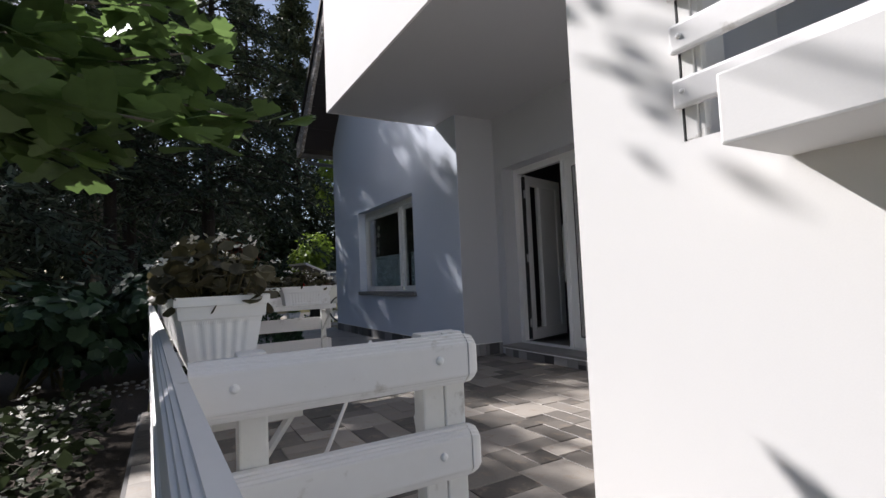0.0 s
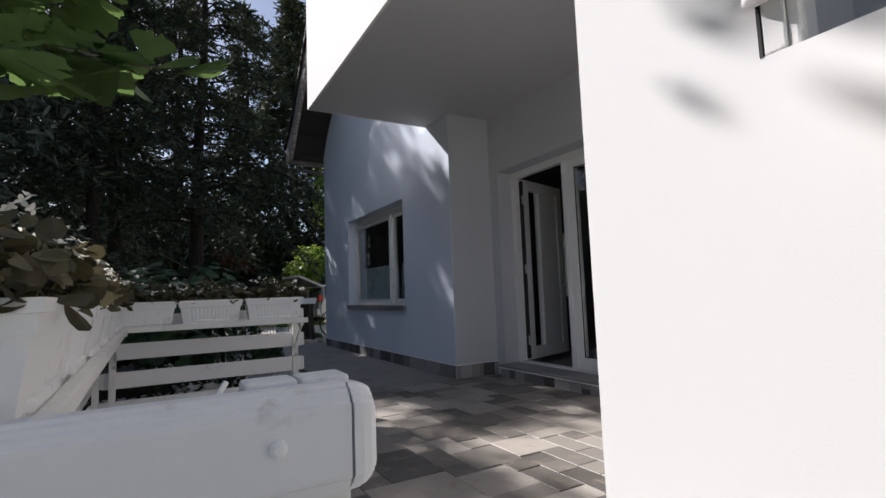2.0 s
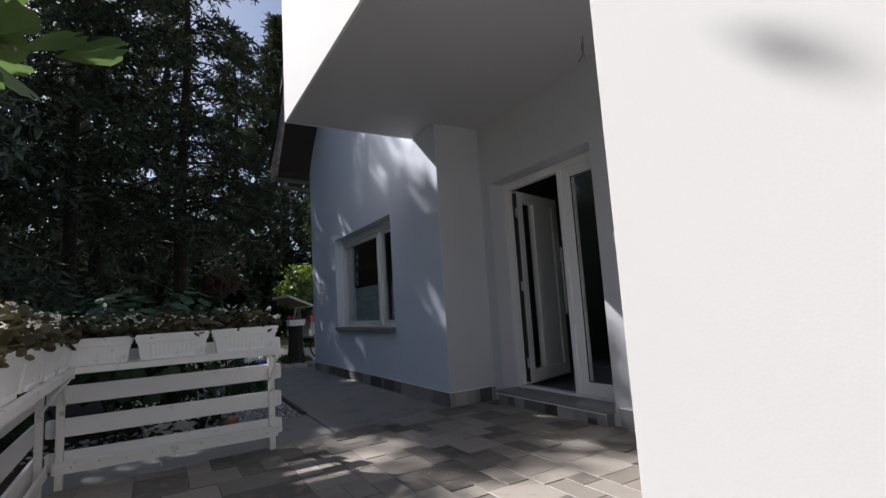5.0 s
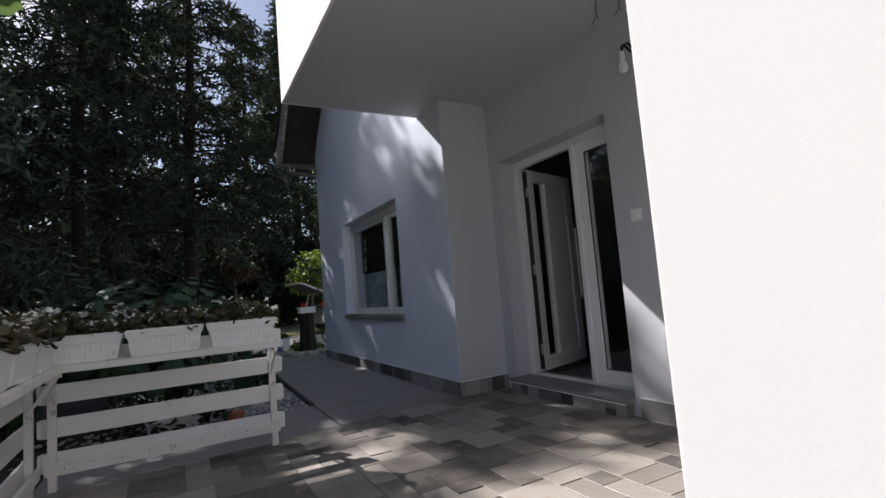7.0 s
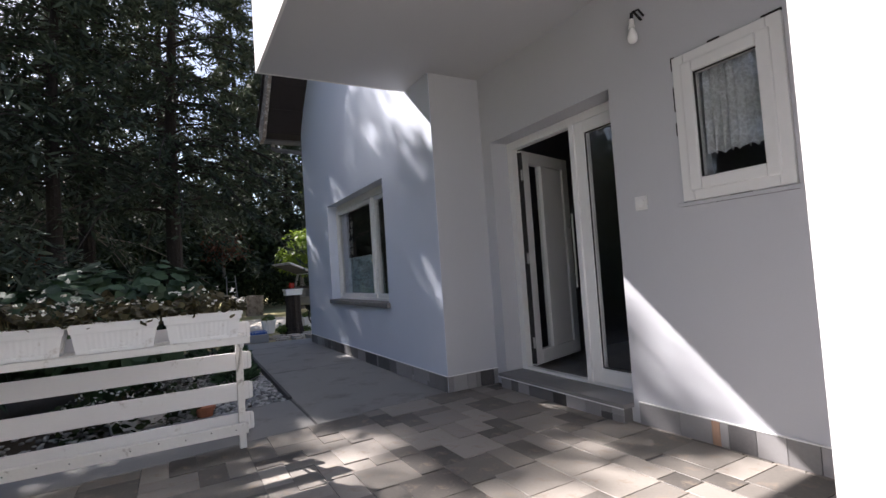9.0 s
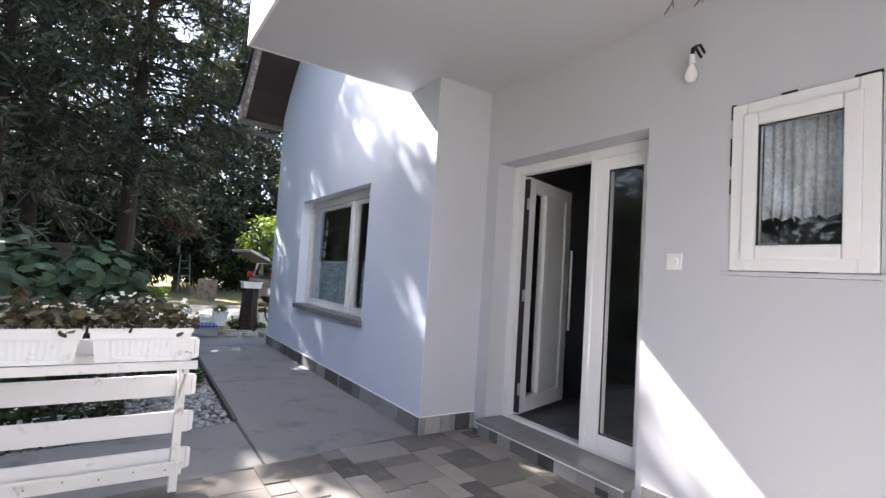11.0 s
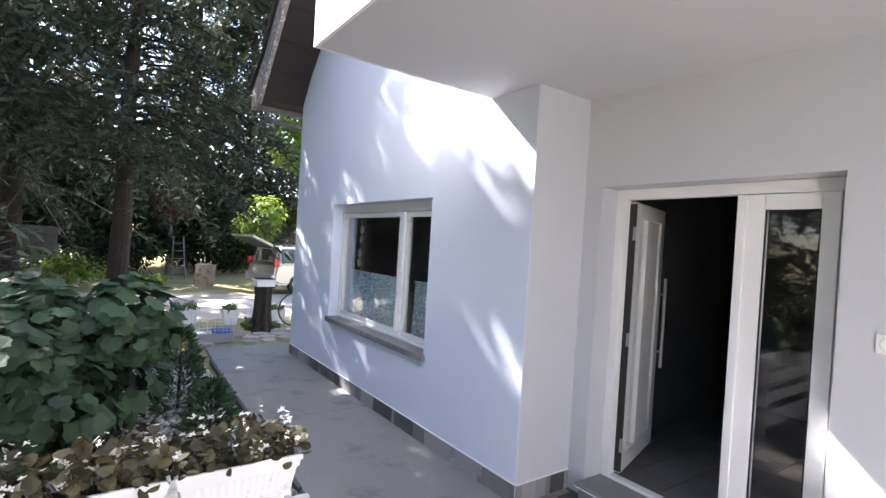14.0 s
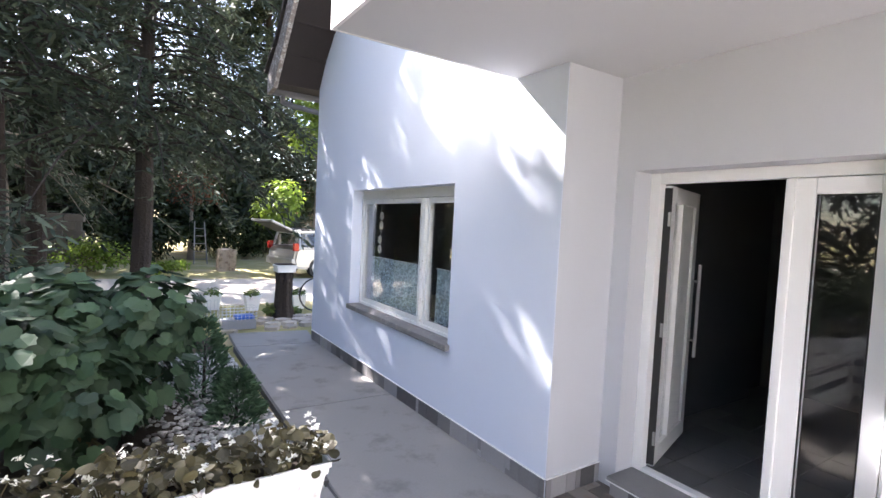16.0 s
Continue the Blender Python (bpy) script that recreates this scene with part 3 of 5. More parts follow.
for r in ((LY1 - 0.125, LY1, 0.034, FH - 0.079), (LY0, LY0 + 0.085, 0.034, FH - 0.079), (LY0 + 0.085, LY1 - 0.125, 0.034, 0.15), (LY0 + 0.085, LY1 - 0.125, FH - 0.17, FH - 0.079)):
    add_box(bm, LX, LX + 0.07, r[0], r[1], r[2], r[3], 0.006)
leaf = part("fixed_leaf", bm, "pvc", door, "fixed white leaf with tall pane")
pane(LY0 + 0.085, LY1 - 0.125, 0.15, FH - 0.17, 0.02, leaf)
bm = bmesh.new()
frame_rect(bm, "x", -0.004, 0.006, LY0 + 0.086, LY1 - 0.126, 0.151, FH - 0.171, 0.008, 0.001)
part("seal", bm, "rubber", leaf)
bm = boxes((LX - 0.02, LX + 0.0, LY1 - 0.03, LY1 + 0.02, 0.034, FH - 0.079), bevel=0.006)
part("meeting_stile", bm, "pvc", leaf)
# open leaf, hinged at the far jamb and swung inwards
LW = 0.84
hinge = empty("swing_leaf", (0.075, FY1 - 0.085, 0.0), 107)
hinge.parent = door
hinge["label"] = "white door leaf swung inwards with a steel bar handle"
bm = bmesh.new()
for r in ((-LW, -LW + 0.11, 0.036, FH - 0.082), (-0.11, 0.0, 0.036, FH - 0.082), (-LW + 0.11, -0.11, 0.036, 0.17), (-LW + 0.11, -0.11, FH - 0.20, FH - 0.082), (-0.40, -0.32, 0.17, FH - 0.20)):
    add_box(bm, -0.035, 0.035, r[0], r[1], r[2], r[3], 0.006)
part("leaf_frame", bm, "pvc", hinge)
part("panel", boxes((-0.014, 0.014, -LW + 0.11, -0.40, 0.17, FH - 0.20)), "pvc", hinge)
pane(-0.32, -0.11, 0.17, FH - 0.20, -0.003, hinge)
bm = bmesh.new()
tube(bm, [(-0.085, -LW + 0.055, 0.72), (-0.085, -LW + 0.055, 1.50)], 0.014, sides=12)
for z in (0.86, 1.36):
    tube(bm, [(-0.036, -LW + 0.055, z), (-0.085, -LW + 0.055, z)], 0.010, sides=8)
part("bar_handle", bm, "steel", hinge, "long brushed steel bar handle")
bm = bmesh.new()
for z in (0.25, 1.05, 1.85):
    tube(bm, [(-0.03, 0.012, z - 0.05), (-0.03, 0.012, z + 0.05)], 0.011, sides=8)
part("hinge", bm, "steel", hinge)
bm = boxes((-0.038, 0.03, 0.003, 0.009, 0.05, FH - 0.1))
part("edge_seal", bm, "rubber", hinge)
# stone threshold
bm = boxes((0.45, DOOR_X + 0.19, -1.598, -0.158, 0.095, 0.128), bevel=0.006)
structure(part("door_step", bm, "stone_step"), "polished grey stone door step with thin white edge", "step")
bm = boxes((0.443, 0.4505, -1.598, -0.158, 0.097, 0.104))
structure(part("step_trim", bm, "pvc"), "thin white trim under the step edge", "trim")
bm = boxes((0.475, DOOR_X + 0.1, -1.58, -0.18, -0.02, 0.095))
structure(part("step_riser", bm, "grout"), "mortar body of the door step", "step")

# ---- porch fittings ----
sw = tagged(empty("bell_push", (DOOR_X - 0.001, -1.80, 1.462)), "white square bell push on the porch wall", "switch")
part("plate", boxes((-0.010, 0.0, -0.046, 0.046, -0.046, 0.046), bevel=0.004), "pvc", sw)
bm = bmesh.new()
lathe(bm, [(0.030, 0), (0.030, 0.006), (0.026, 0.009), (0.0, 0.010)], sides=24)
bmesh.ops.transform(bm, matrix=pose(-0.010, 0, 0, 0, -90, 0), verts=bm.verts)
part("button", bm, "box", sw)
lamp = tagged(empty("bare_bulb", (DOOR_X - 0.001, -1.915, 2.635)), "unlit bare bulb hanging from black wall wire", "lamp")
bm = bmesh.new()
tube(bm, [(0, 0, 0.0), (-0.06, 0.0, 0.035), (-0.10, -0.005, 0.02), (-0.105, -0.005, -0.03)], 0.008, sides=8)
tube(bm, [(0, -0.02, 0.02), (-0.05, -0.02, 0.05), (-0.09, -0.01, 0.03), (-0.10, -0.008, -0.02)], 0.007, sides=8)
part("wire", bm, "black", lamp)
bm = bmesh.new()
lathe(bm, [(0.0, 0.0), (0.016, 0.0), (0.018, -0.03), (0.021, -0.055), (0.0, -0.056)], (-0.105, -0.005, -0.02), 14)
part("lamp_holder", bm, "pvc", lamp)
bm = bmesh.new()
lathe(bm, [(0.014, 0.0), (0.017, -0.012), (0.030, -0.045), (0.034, -0.066), (0.030, -0.086), (0.018, -0.100), (0.0, -0.104)], (-0.105, -0.005, -0.072), 18)
part("bulb", bm, "bulb", lamp, smooth=True)
for n, y, x, l in ((0, -1.94, 0.22, 0.20), (1, -2.02, 0.36, 0.14)):
    w = tagged(empty("ceiling_wire", (x, y, SOFFIT - 0.004)), "loose electrical wire hanging from the porch ceiling", "wire", "loose ceiling wires")
    bm = bmesh.new()
    tube(bm, [(0, 0, 0.01), (0.015, 0.01, -l * 0.3), (-0.01, 0.0, -l * 0.7), (-0.03, 0.03, -l)], 0.0035, sides=6)
    tube(bm, [(0.01, 0, 0.01), (0.0, 0.015, -l * 0.4), (0.012, 0.005, -l * 0.8)], 0.003, sides=6)
    part("strand", bm, "wire", w)

# ---- stair landing on the white wall ----
land = tagged(empty("stair_landing", (WALL_X, -4.47, 1.20)), "white plastered stair landing jutting from the wall", "landing", "", "structure")
part("slab", boxes((-0.26, 0.0, -2.8, 0.0, 0.0, 0.145), bevel=0.006), "white_wall", land)
rail = tagged(empty("landing_railing", (WALL_X, SILL_Y, SILL_Z)), "white board railing in the stair opening", "railing")
for z in (0.085, 0.235, 0.385):
    bm = boxes((-0.024, -0.003, -1.6, 0.012, z, z + 0.080), bevel=0.009)
    b = part("board", bm, "plank", rail)
    bm = bmesh.new()
    lathe(bm, [(0.0075, 0), (0.0072, 0.003), (0.004, 0.0055), (0.0, 0.006)], sides=10)
    bmesh.ops.transform(bm, matrix=pose(-0.024, -0.02, z + 0.042, 0, -90, 0), verts=bm.verts)
    part("screw_cover", bm, "pvc", b)
for y in (0.0, -0.9):
    bm = boxes((0.0, 0.045, y - 0.042, y - 0.006, 0.0, 0.62), (0.004, 0.030, y - 0.060, y - 0.043, 0.0, 0.62), bevel=0.004)
    part("post", bm, "plank_worn", rail)
# thin black strip put in as the shadow line along the post
bm = boxes((-0.001, 0.03, -0.0055, 0.0, 0.0, 0.62))
part("post_shadow", bm, "rubber", rail, "dark strip standing for the shadow beside the post")


# ---- white board fence round the terrace ----
TOPS = (0.732, 0.524, 0.317, 0.110)      # undersides of the four boards


def board_outline(w=0.118, t=0.032):
    """Section of a fence board: grooved along both edges, slightly domed."""
    low = [(0, 0), (t * 0.52, 0.0), (t * 0.55, 0.0035), (t * 0.70, 0.0045), (t * 0.72, 0.008), (t * 0.84, 0.0095), (t * 0.87, 0.0135), (t * 0.98, 0.0155), (t, 0.019)]
    return low + [(a, w - b) for a, b in low[::-1]]


def fence_board(parent, length, z, side=1, w=0.118, ends=((1, 1), (0, -1))):
    """A board along local x with a domed end cap at each end; side: which way its face looks along y."""
    bm = bmesh.new()
    prism(bm, [(p[0] * side, p[1] + z) for p in board_outline(w)], "x", 0.0, length)
    b = part("board", bm, "plank", parent, smooth=False)
    for at_end, s in ends:
        x0 = length * at_end + 0.0022 * s
        bm = bmesh.new()
        rows = []
        for k in range(5):
            a = k / 4 * math.pi / 2
            inset, out = 0.004 + 0.014 * (1 - math.cos(a)), 0.022 * math.sin(a)
            rows.append([bm.verts.new((x0 + s * out, (p[0] * 1.06 - 0.001) * side * (1 - 0.25 * (1 - math.cos(a))), z + w / 2 + (p[1] - w / 2) * (1.05 - inset / 0.06)))
                         for p in board_outline(w)])
        n = len(rows[0])
        for r0, r1 in zip(rows, rows[1:]):
            for k in range(n):
                bm.faces.new((r0[k], r0[(k + 1) % n], r1[(k + 1) % n], r1[k]))
        bm.faces.new(rows[-1])
        bm.faces.new(rows[0])
        bmesh.ops.recalc_face_normals(bm, faces=bm.faces[:])
        part("end_cap", bm, "plank", b)
    for x in (0.06, length - 0.06):
        bm = bmesh.new()
        lathe(bm, [(0.0075, 0), (0.0072, 0.003), (0.004, 0.0055), (0.0, 0.006)], sides=10)
        bmesh.ops.transform(bm, matrix=pose(x, 0.032 * side, z + 0.05, -90 * side, 0, 0), verts=bm.verts)
        part("screw_cover", bm, "pvc", b)
    return b


def fence_run(name, at, rz, length, side, posts, label, boards=TOPS, foot=True, w=0.118, top=0.775, ends=((1, 1), (0, -1))):
    f = tagged(empty(name, at, rz), label, "fence")
    for z in boards:
        fence_board(f, length, z, side, w, ends)
    for x in posts:
        bm = boxes((x - 0.022, x + 0.022, -0.042 * side, -0.001 * side, 0.0, top), bevel=0.004)
        part("post", bm, "plank_worn", f)
    if foot:
        bm = bmesh.new()
        prism(bm, [(-0.043 * side, 0.10), (-0.060 * side, 0.10), (-0.060 * side, 0.165), (-0.052 * side, 0.172), (-0.043 * side, 0.172)], "x", 0.02, length - 0.02)
        part("foot_rail", bm, "plank_worn", f, "scuffed lower rail with nail heads")
    return f


def shelf(parent, x0, x1, side, z=0.765, reach=0.30):
    """Two rails on brackets that carry the flower boxes, on the inner side of a fence."""
    bm = boxes((x0, x1, -0.052 * side, -0.075 * side, z - 0.03, z + 0.012), (x0, x1, -(reach - 0.03) * side, -reach * side, z - 0.03, z + 0.012), bevel=0.004)
    part("shelf_rail", bm, "plank_worn", parent)
    for x in (x0 + 0.05, x1 - 0.05):
        bm = boxes((x - 0.012, x + 0.012, -reach * side, -0.044 * side, z - 0.052, z - 0.031))
        tube(bm, [(x, -0.05 * side, z - 0.24), (x, -(reach - 0.02) * side, z - 0.05)], 0.009, sides=6)
        part("bracket", bm, "plank_worn", parent)


FAR_Y = -0.26
far = fence_run("terrace_fence", (-3.14, FAR_Y, 0.0), 0, 1.42, 1, (1.365, 0.055), "white board fence carrying flower boxes at the terrace end")
shelf(far, 0.03, 1.40, 1, reach=0.34)
side_f = fence_run("terrace_fence", (-3.065, -4.76, 0.0), 91.7, 4.46, 1, (0.06, 0.62, 1.9, 3.2, 4.36), "long white board fence along the terrace edge")
shelf(side_f, 0.66, 4.2, 1, reach=0.21)
near = fence_run("terrace_fence", (-3.075, -4.20, 0.0), 0, 0.465, -1, (0.407, 0.453, 0.09), "short white board fence beside the terrace opening", boards=(0.764, 0.593, 0.422, 0.251), foot=False, w=0.092, top=0.86, ends=((1, 1),))
bm = bmesh.new()
tube(bm, [(0.14, 0.06, 0.50), (0.40, 0.30, 0.82)], 0.004, sides=6)
tube(bm, [(0.40, 0.05, 0.70), (0.62, 0.35, 0.10)], 0.012, sides=6)
part("brace", bm, "plank_worn", near, "thin diagonal brace")


# ---- flower boxes and begonias ----
def flower_box(name="flower_box", w=0.445, d=0.20, h=0.165):
    ob = tagged(empty(name), "white plastic flower box with fluted sides", "flower box", "flower boxes on the fence")
    lo_w, lo_d = w * 0.42, d * 0.34
    bm = bmesh.new()
    # fluted shell, outer and inner skin
    def ring(sw, sd, z, flute):
        # the long faces are fluted less than the ends
        pts = []
        for (ax, ay), (bx, by), n in (((-sw, -sd), (sw, -sd), 90), ((sw, -sd), (sw, sd), 42), ((sw, sd), (-sw, sd), 90), ((-sw, sd), (-sw, -sd), 42)):
            nx, ny = (by - ay), -(bx - ax)
            ln = math.hypot(nx, ny)
            for k in range(n):
                f = k / n
                e = (flute if n < 60 else flute * 0.35) * (0.5 - 0.5 * math.cos(2 * math.pi * (f - 0.12) * n / 6)) if 0.12 < f < 0.12 + 6 / n * int(0.76 * n / 6) else 0.0
                pts.append(bm.verts.new((ax + (bx - ax) * f - nx / ln * e, ay + (by - ay) * f - ny / ln * e, z)))
        return pts
    rings = [ring(lo_w, lo_d, 0.0, 0.0), ring(lo_w * 1.005, lo_d * 1.01, 0.010, 0.0), ring(lo_w * 1.012, lo_d * 1.03, 0.020, 0.0035), ring(w * 0.456, d * 0.415, h * 0.62, 0.0035), ring(w * 0.462, d * 0.425, h * 0.68, 0.0), ring(w * 0.466, d * 0.435, h * 0.70, 0.0),
             ring(w * 0.478, d * 0.455, h * 0.70, 0.0), ring(w * 0.486, d * 0.468, h * 0.87, 0.0), ring(w * 0.5, d * 0.5, h * 0.875, 0.0), ring(w * 0.5, d * 0.5, h, 0.0),
             ring(w * 0.475, d * 0.445, h, 0.0), ring(w * 0.465, d * 0.43, h * 0.72, 0.0)]
    n = len(rings[0])
    for a, b in zip(rings, rings[1:]):
        for k in range(n):
            bm.faces.new((a[k], a[(k + 1) % n], b[(k + 1) % n], b[k]))
    bm.faces.new(rings[0][::-1])
    part("shell", bm, "box", ob)
    part("soil", boxes((-w * 0.44, w * 0.44, -d * 0.385, d * 0.385, h * 0.55, h * 0.74)), "compost", ob)
    bm = boxes((-w * 0.28, w * 0.28, -lo_d - 0.012, -lo_d + 0.005, -0.001, 0.02), bevel=0.003)
    part("drip_lip", bm, "box", ob)
    return ob


ROUND = [(0.5 * math.sin(a) * (0.9 + 0.1 * math.cos(3 * a)), 0.5 - 0.5 * math.cos(a) * (1.0 + 0.08 * math.cos(5 * a))) for a in (2 * math.pi * k / 9 for k in range(9))]
PETAL = [(0.32 * math.sin(a), 0.5 - 0.5 * math.cos(a)) for a in (2 * math.pi * k / 6 for k in range(6))]


def begonia(seed, w=0.44, d=0.20, height=0.185, bloom=26, leaves=280):
    """A begonia row that fills one box: stems, overlapping round leaves and small flowers."""
    rs = np.random.RandomState(seed)
    ob = tagged(empty("begonia"), "bronze-leaved begonias with small white flowers", "plant", "begonias in the flower boxes")
    x = rs.uniform(-w * 0.53, w * 0.53, leaves)
    y = rs.uniform(-d * 0.54, d * 0.54, leaves)
    f = rs.uniform(0, 1, leaves) ** 0.7
    lump = 0.75 + 0.25 * np.sin(x * 17 + seed) * np.cos(y * 23 + seed * 2)
    dome = np.sqrt(np.clip(1 - (np.abs(y) / (d * 0.72)) ** 2, 0.1, 1)) * np.sqrt(np.clip(1 - (np.abs(x) / (w * 0.60)) ** 4, 0.15, 1))
    z = 0.145 + f * height * dome * lump
    c = np.stack([x, y, z], 1)
    out = np.stack([x * 1.2, y * 3.0, np.full(leaves, 0.42)], 1) + rs.normal(0, 0.22, (leaves, 3))
    nrm = np.stack([out[:, 0] + rs.normal(0, 0.3, leaves), out[:, 1] + rs.normal(0, 0.3, leaves), np.abs(rs.normal(0.55, 0.3, leaves)) + 0.1], 1)
    scatter_leaves("foliage", c, nrm, out, rs.uniform(0.030, 0.056, leaves), ROUND, "begonia", ob, fold=0.35)
    bm = bmesh.new()
    for k in range(0, leaves, 6):
        tube(bm, [(x[k] * 0.6, y[k] * 0.5, 0.11), (x[k] * 0.85, y[k] * 0.8, 0.11 + (z[k] - 0.11) * 0.6), (x[k], y[k], z[k])], 0.0035, 0.0016, 4)
    part("stemwork", bm, "stem", ob)["kind"] = "stuff"
    n = bloom
    bx, by = rs.uniform(-w * 0.52, w * 0.52, n), rs.uniform(-d * 0.62, d * 0.62, n)
    bdome = np.sqrt(np.clip(1 - (np.abs(by) / (d * 0.75)) ** 2, 0.15, 1))
    bz = 0.135 + height * bdome * rs.uniform(0.65, 1.12, n)
    pc, pn, pu = [], [], []
    for i in range(n):
        base = np.array([bx[i], by[i], bz[i]])
        tilt = np.array([rs.normal(0, 0.5), rs.normal(0, 0.5) + by[i] * 4, 0.8])
        for q in range(rs.randint(1, 4)):
            cc = base + rs.normal(0, 0.009, 3)
            a0 = rs.uniform(0, 6)
            for k in range(4):
                a = a0 + k * math.pi / 2
                u = np.array([math.cos(a), math.sin(a), 0.25])
                pc.append(cc)
                pn.append(tilt + rs.normal(0, 0.25, 3))
                pu.append(u)
    scatter_leaves("blossom", np.array(pc), np.array(pn), np.array(pu), 0.0125, PETAL, "petal", ob, fold=-0.2)
    return ob


first_box = flower_box()
plants = [begonia(11), begonia(23), begonia(37)]
rows = [(-1.995, FAR_Y - 0.225, 0.780, 0), (-2.453, FAR_Y - 0.225, 0.780, 0), (-2.90, FAR_Y - 0.225, 0.780, 0)]
rows += [(-3.095 - (y + 4.76) * 0.0297 + 0.135, y, 0.780, 91.7) for y in (-0.88, -1.332, -1.784, -2.236, -2.688, -3.14, -3.592)]
for i, (x, y, z, rz) in enumerate(rows):
    m = pose(x, y, z, 0, 0, rz)
    if i == 0:
        first_box.matrix_basis = m
    else:
        copy_thing(first_box, m)
    p = plants[i % 3]
    flip = pose(x, y, z, 0, 0, rz + (180 if i % 2 else 0))
    if i < 3:
        p.matrix_basis = flip
    else:
        copy_thing(p, flip)


# ---- trees and shrubs ----
SPRAY = [(0, 0), (0.10, 0.15), (0.13, 0.5), (0.05, 1.0), (-0.05, 1.0), (-0.13, 0.5), (-0.10, 0.15)]
OVAL = [(0, 0), (0.26, 0.25), (0.30, 0.55), (0.0, 1.0), (-0.30, 0.55), (-0.26, 0.25)]
LOBED = [(0, 0.10), (0.20, -0.04), (0.42, 0.06), (0.43, 0.24), (0.54, 0.44), (0.44, 0.54), (0.40, 0.74), (0.23, 0.76), (0.0, 1.0),
         (-0.23, 0.76), (-0.40, 0.74), (-0.44, 0.54), (-0.54, 0.44), (-0.43, 0.24), (-0.42, 0.06), (-0.20, -0.04)]
FAN = [(0, 0), (0.30, 0.28), (0.52, 0.62), (0.40, 0.78), (0.22, 0.80), (0.10, 0.90), (0.0, 0.70), (-0.10, 0.90), (-0.22, 0.80), (-0.40, 0.78), (-0.52, 0.62), (-0.30, 0.28)]


def conifer(at, height, spread, seed, low=1.5, boughs=150, twigs=26, bark="bark", size=0.22, label="tall dark conifer with drooping feathery sprays", leaf="needle"):
    rs = np.random.RandomState(seed)
    ob = tagged(empty("conifer", at), label, "tree", "garden conifers")
    bm = bmesh.new()
    lean = rs.normal(0, 0.015, 2)
    tube(bm, [(lean[0] * z + 0.03 * math.sin(z), lean[1] * z, z) for z in np.linspace(-0.1, height, 14)], 0.0165 * height, 0.03, 12)
    part("trunk", bm, bark, ob)
    bm = bmesh.new()
    c, nrm, up = [], [], []
    for i in range(boughs):
        f = (i + rs.uniform(0, 1)) / boughs
        z0 = low + (height - low) * f ** 1.15
        reach = spread * (1 - f) ** 0.75 * rs.uniform(0.55, 1.1) + 0.25
        a = rs.uniform(0, 2 * math.pi)
        d = np.array([math.cos(a), math.sin(a), 0])
        pts = []
        for s in np.linspace(0, 1, 5):
            pts.append(np.array([lean[0] * z0, lean[1] * z0, z0]) + d * reach * s + np.array([0, 0, 1]) * reach * (0.22 * s - 0.62 * s * s))
        tube(bm, pts, 0.012 + 0.018 * reach / 3, 0.006, 5)
        for k in range(int(twigs * (0.4 + 0.6 * reach / spread))):
            s = rs.uniform(0.15, 1.05)
            base = pts[0] + d * reach * s + np.array([0, 0, 1]) * reach * (0.22 * s - 0.62 * s * s)
            side = np.array([-d[1], d[0], 0]) * rs.choice([-1, 1])
            dirn = d * rs.uniform(0.2, 0.9) + side * rs.uniform(0.1, 0.9) + np.array([0, 0, -rs.uniform(0.2, 1.1)])
            dirn /= np.linalg.norm(dirn)
            for q in range(4):
                c.append(base + dirn * size * q * 0.62 + rs.normal(0, 0.035, 3))
                up.append(dirn + rs.normal(0, 0.45, 3))
                nrm.append(rs.normal(0, 0.5, 3) + np.array([0, 0, 0.7]))
    part("branchwork", bm, bark, ob)["kind"] = "stuff"
    c = np.array(c)
    scatter_leaves("crown", c, np.array(nrm), np.array(up), rs.uniform(0.7, 1.35, len(c)) * size, SPRAY, leaf, ob)
    return ob


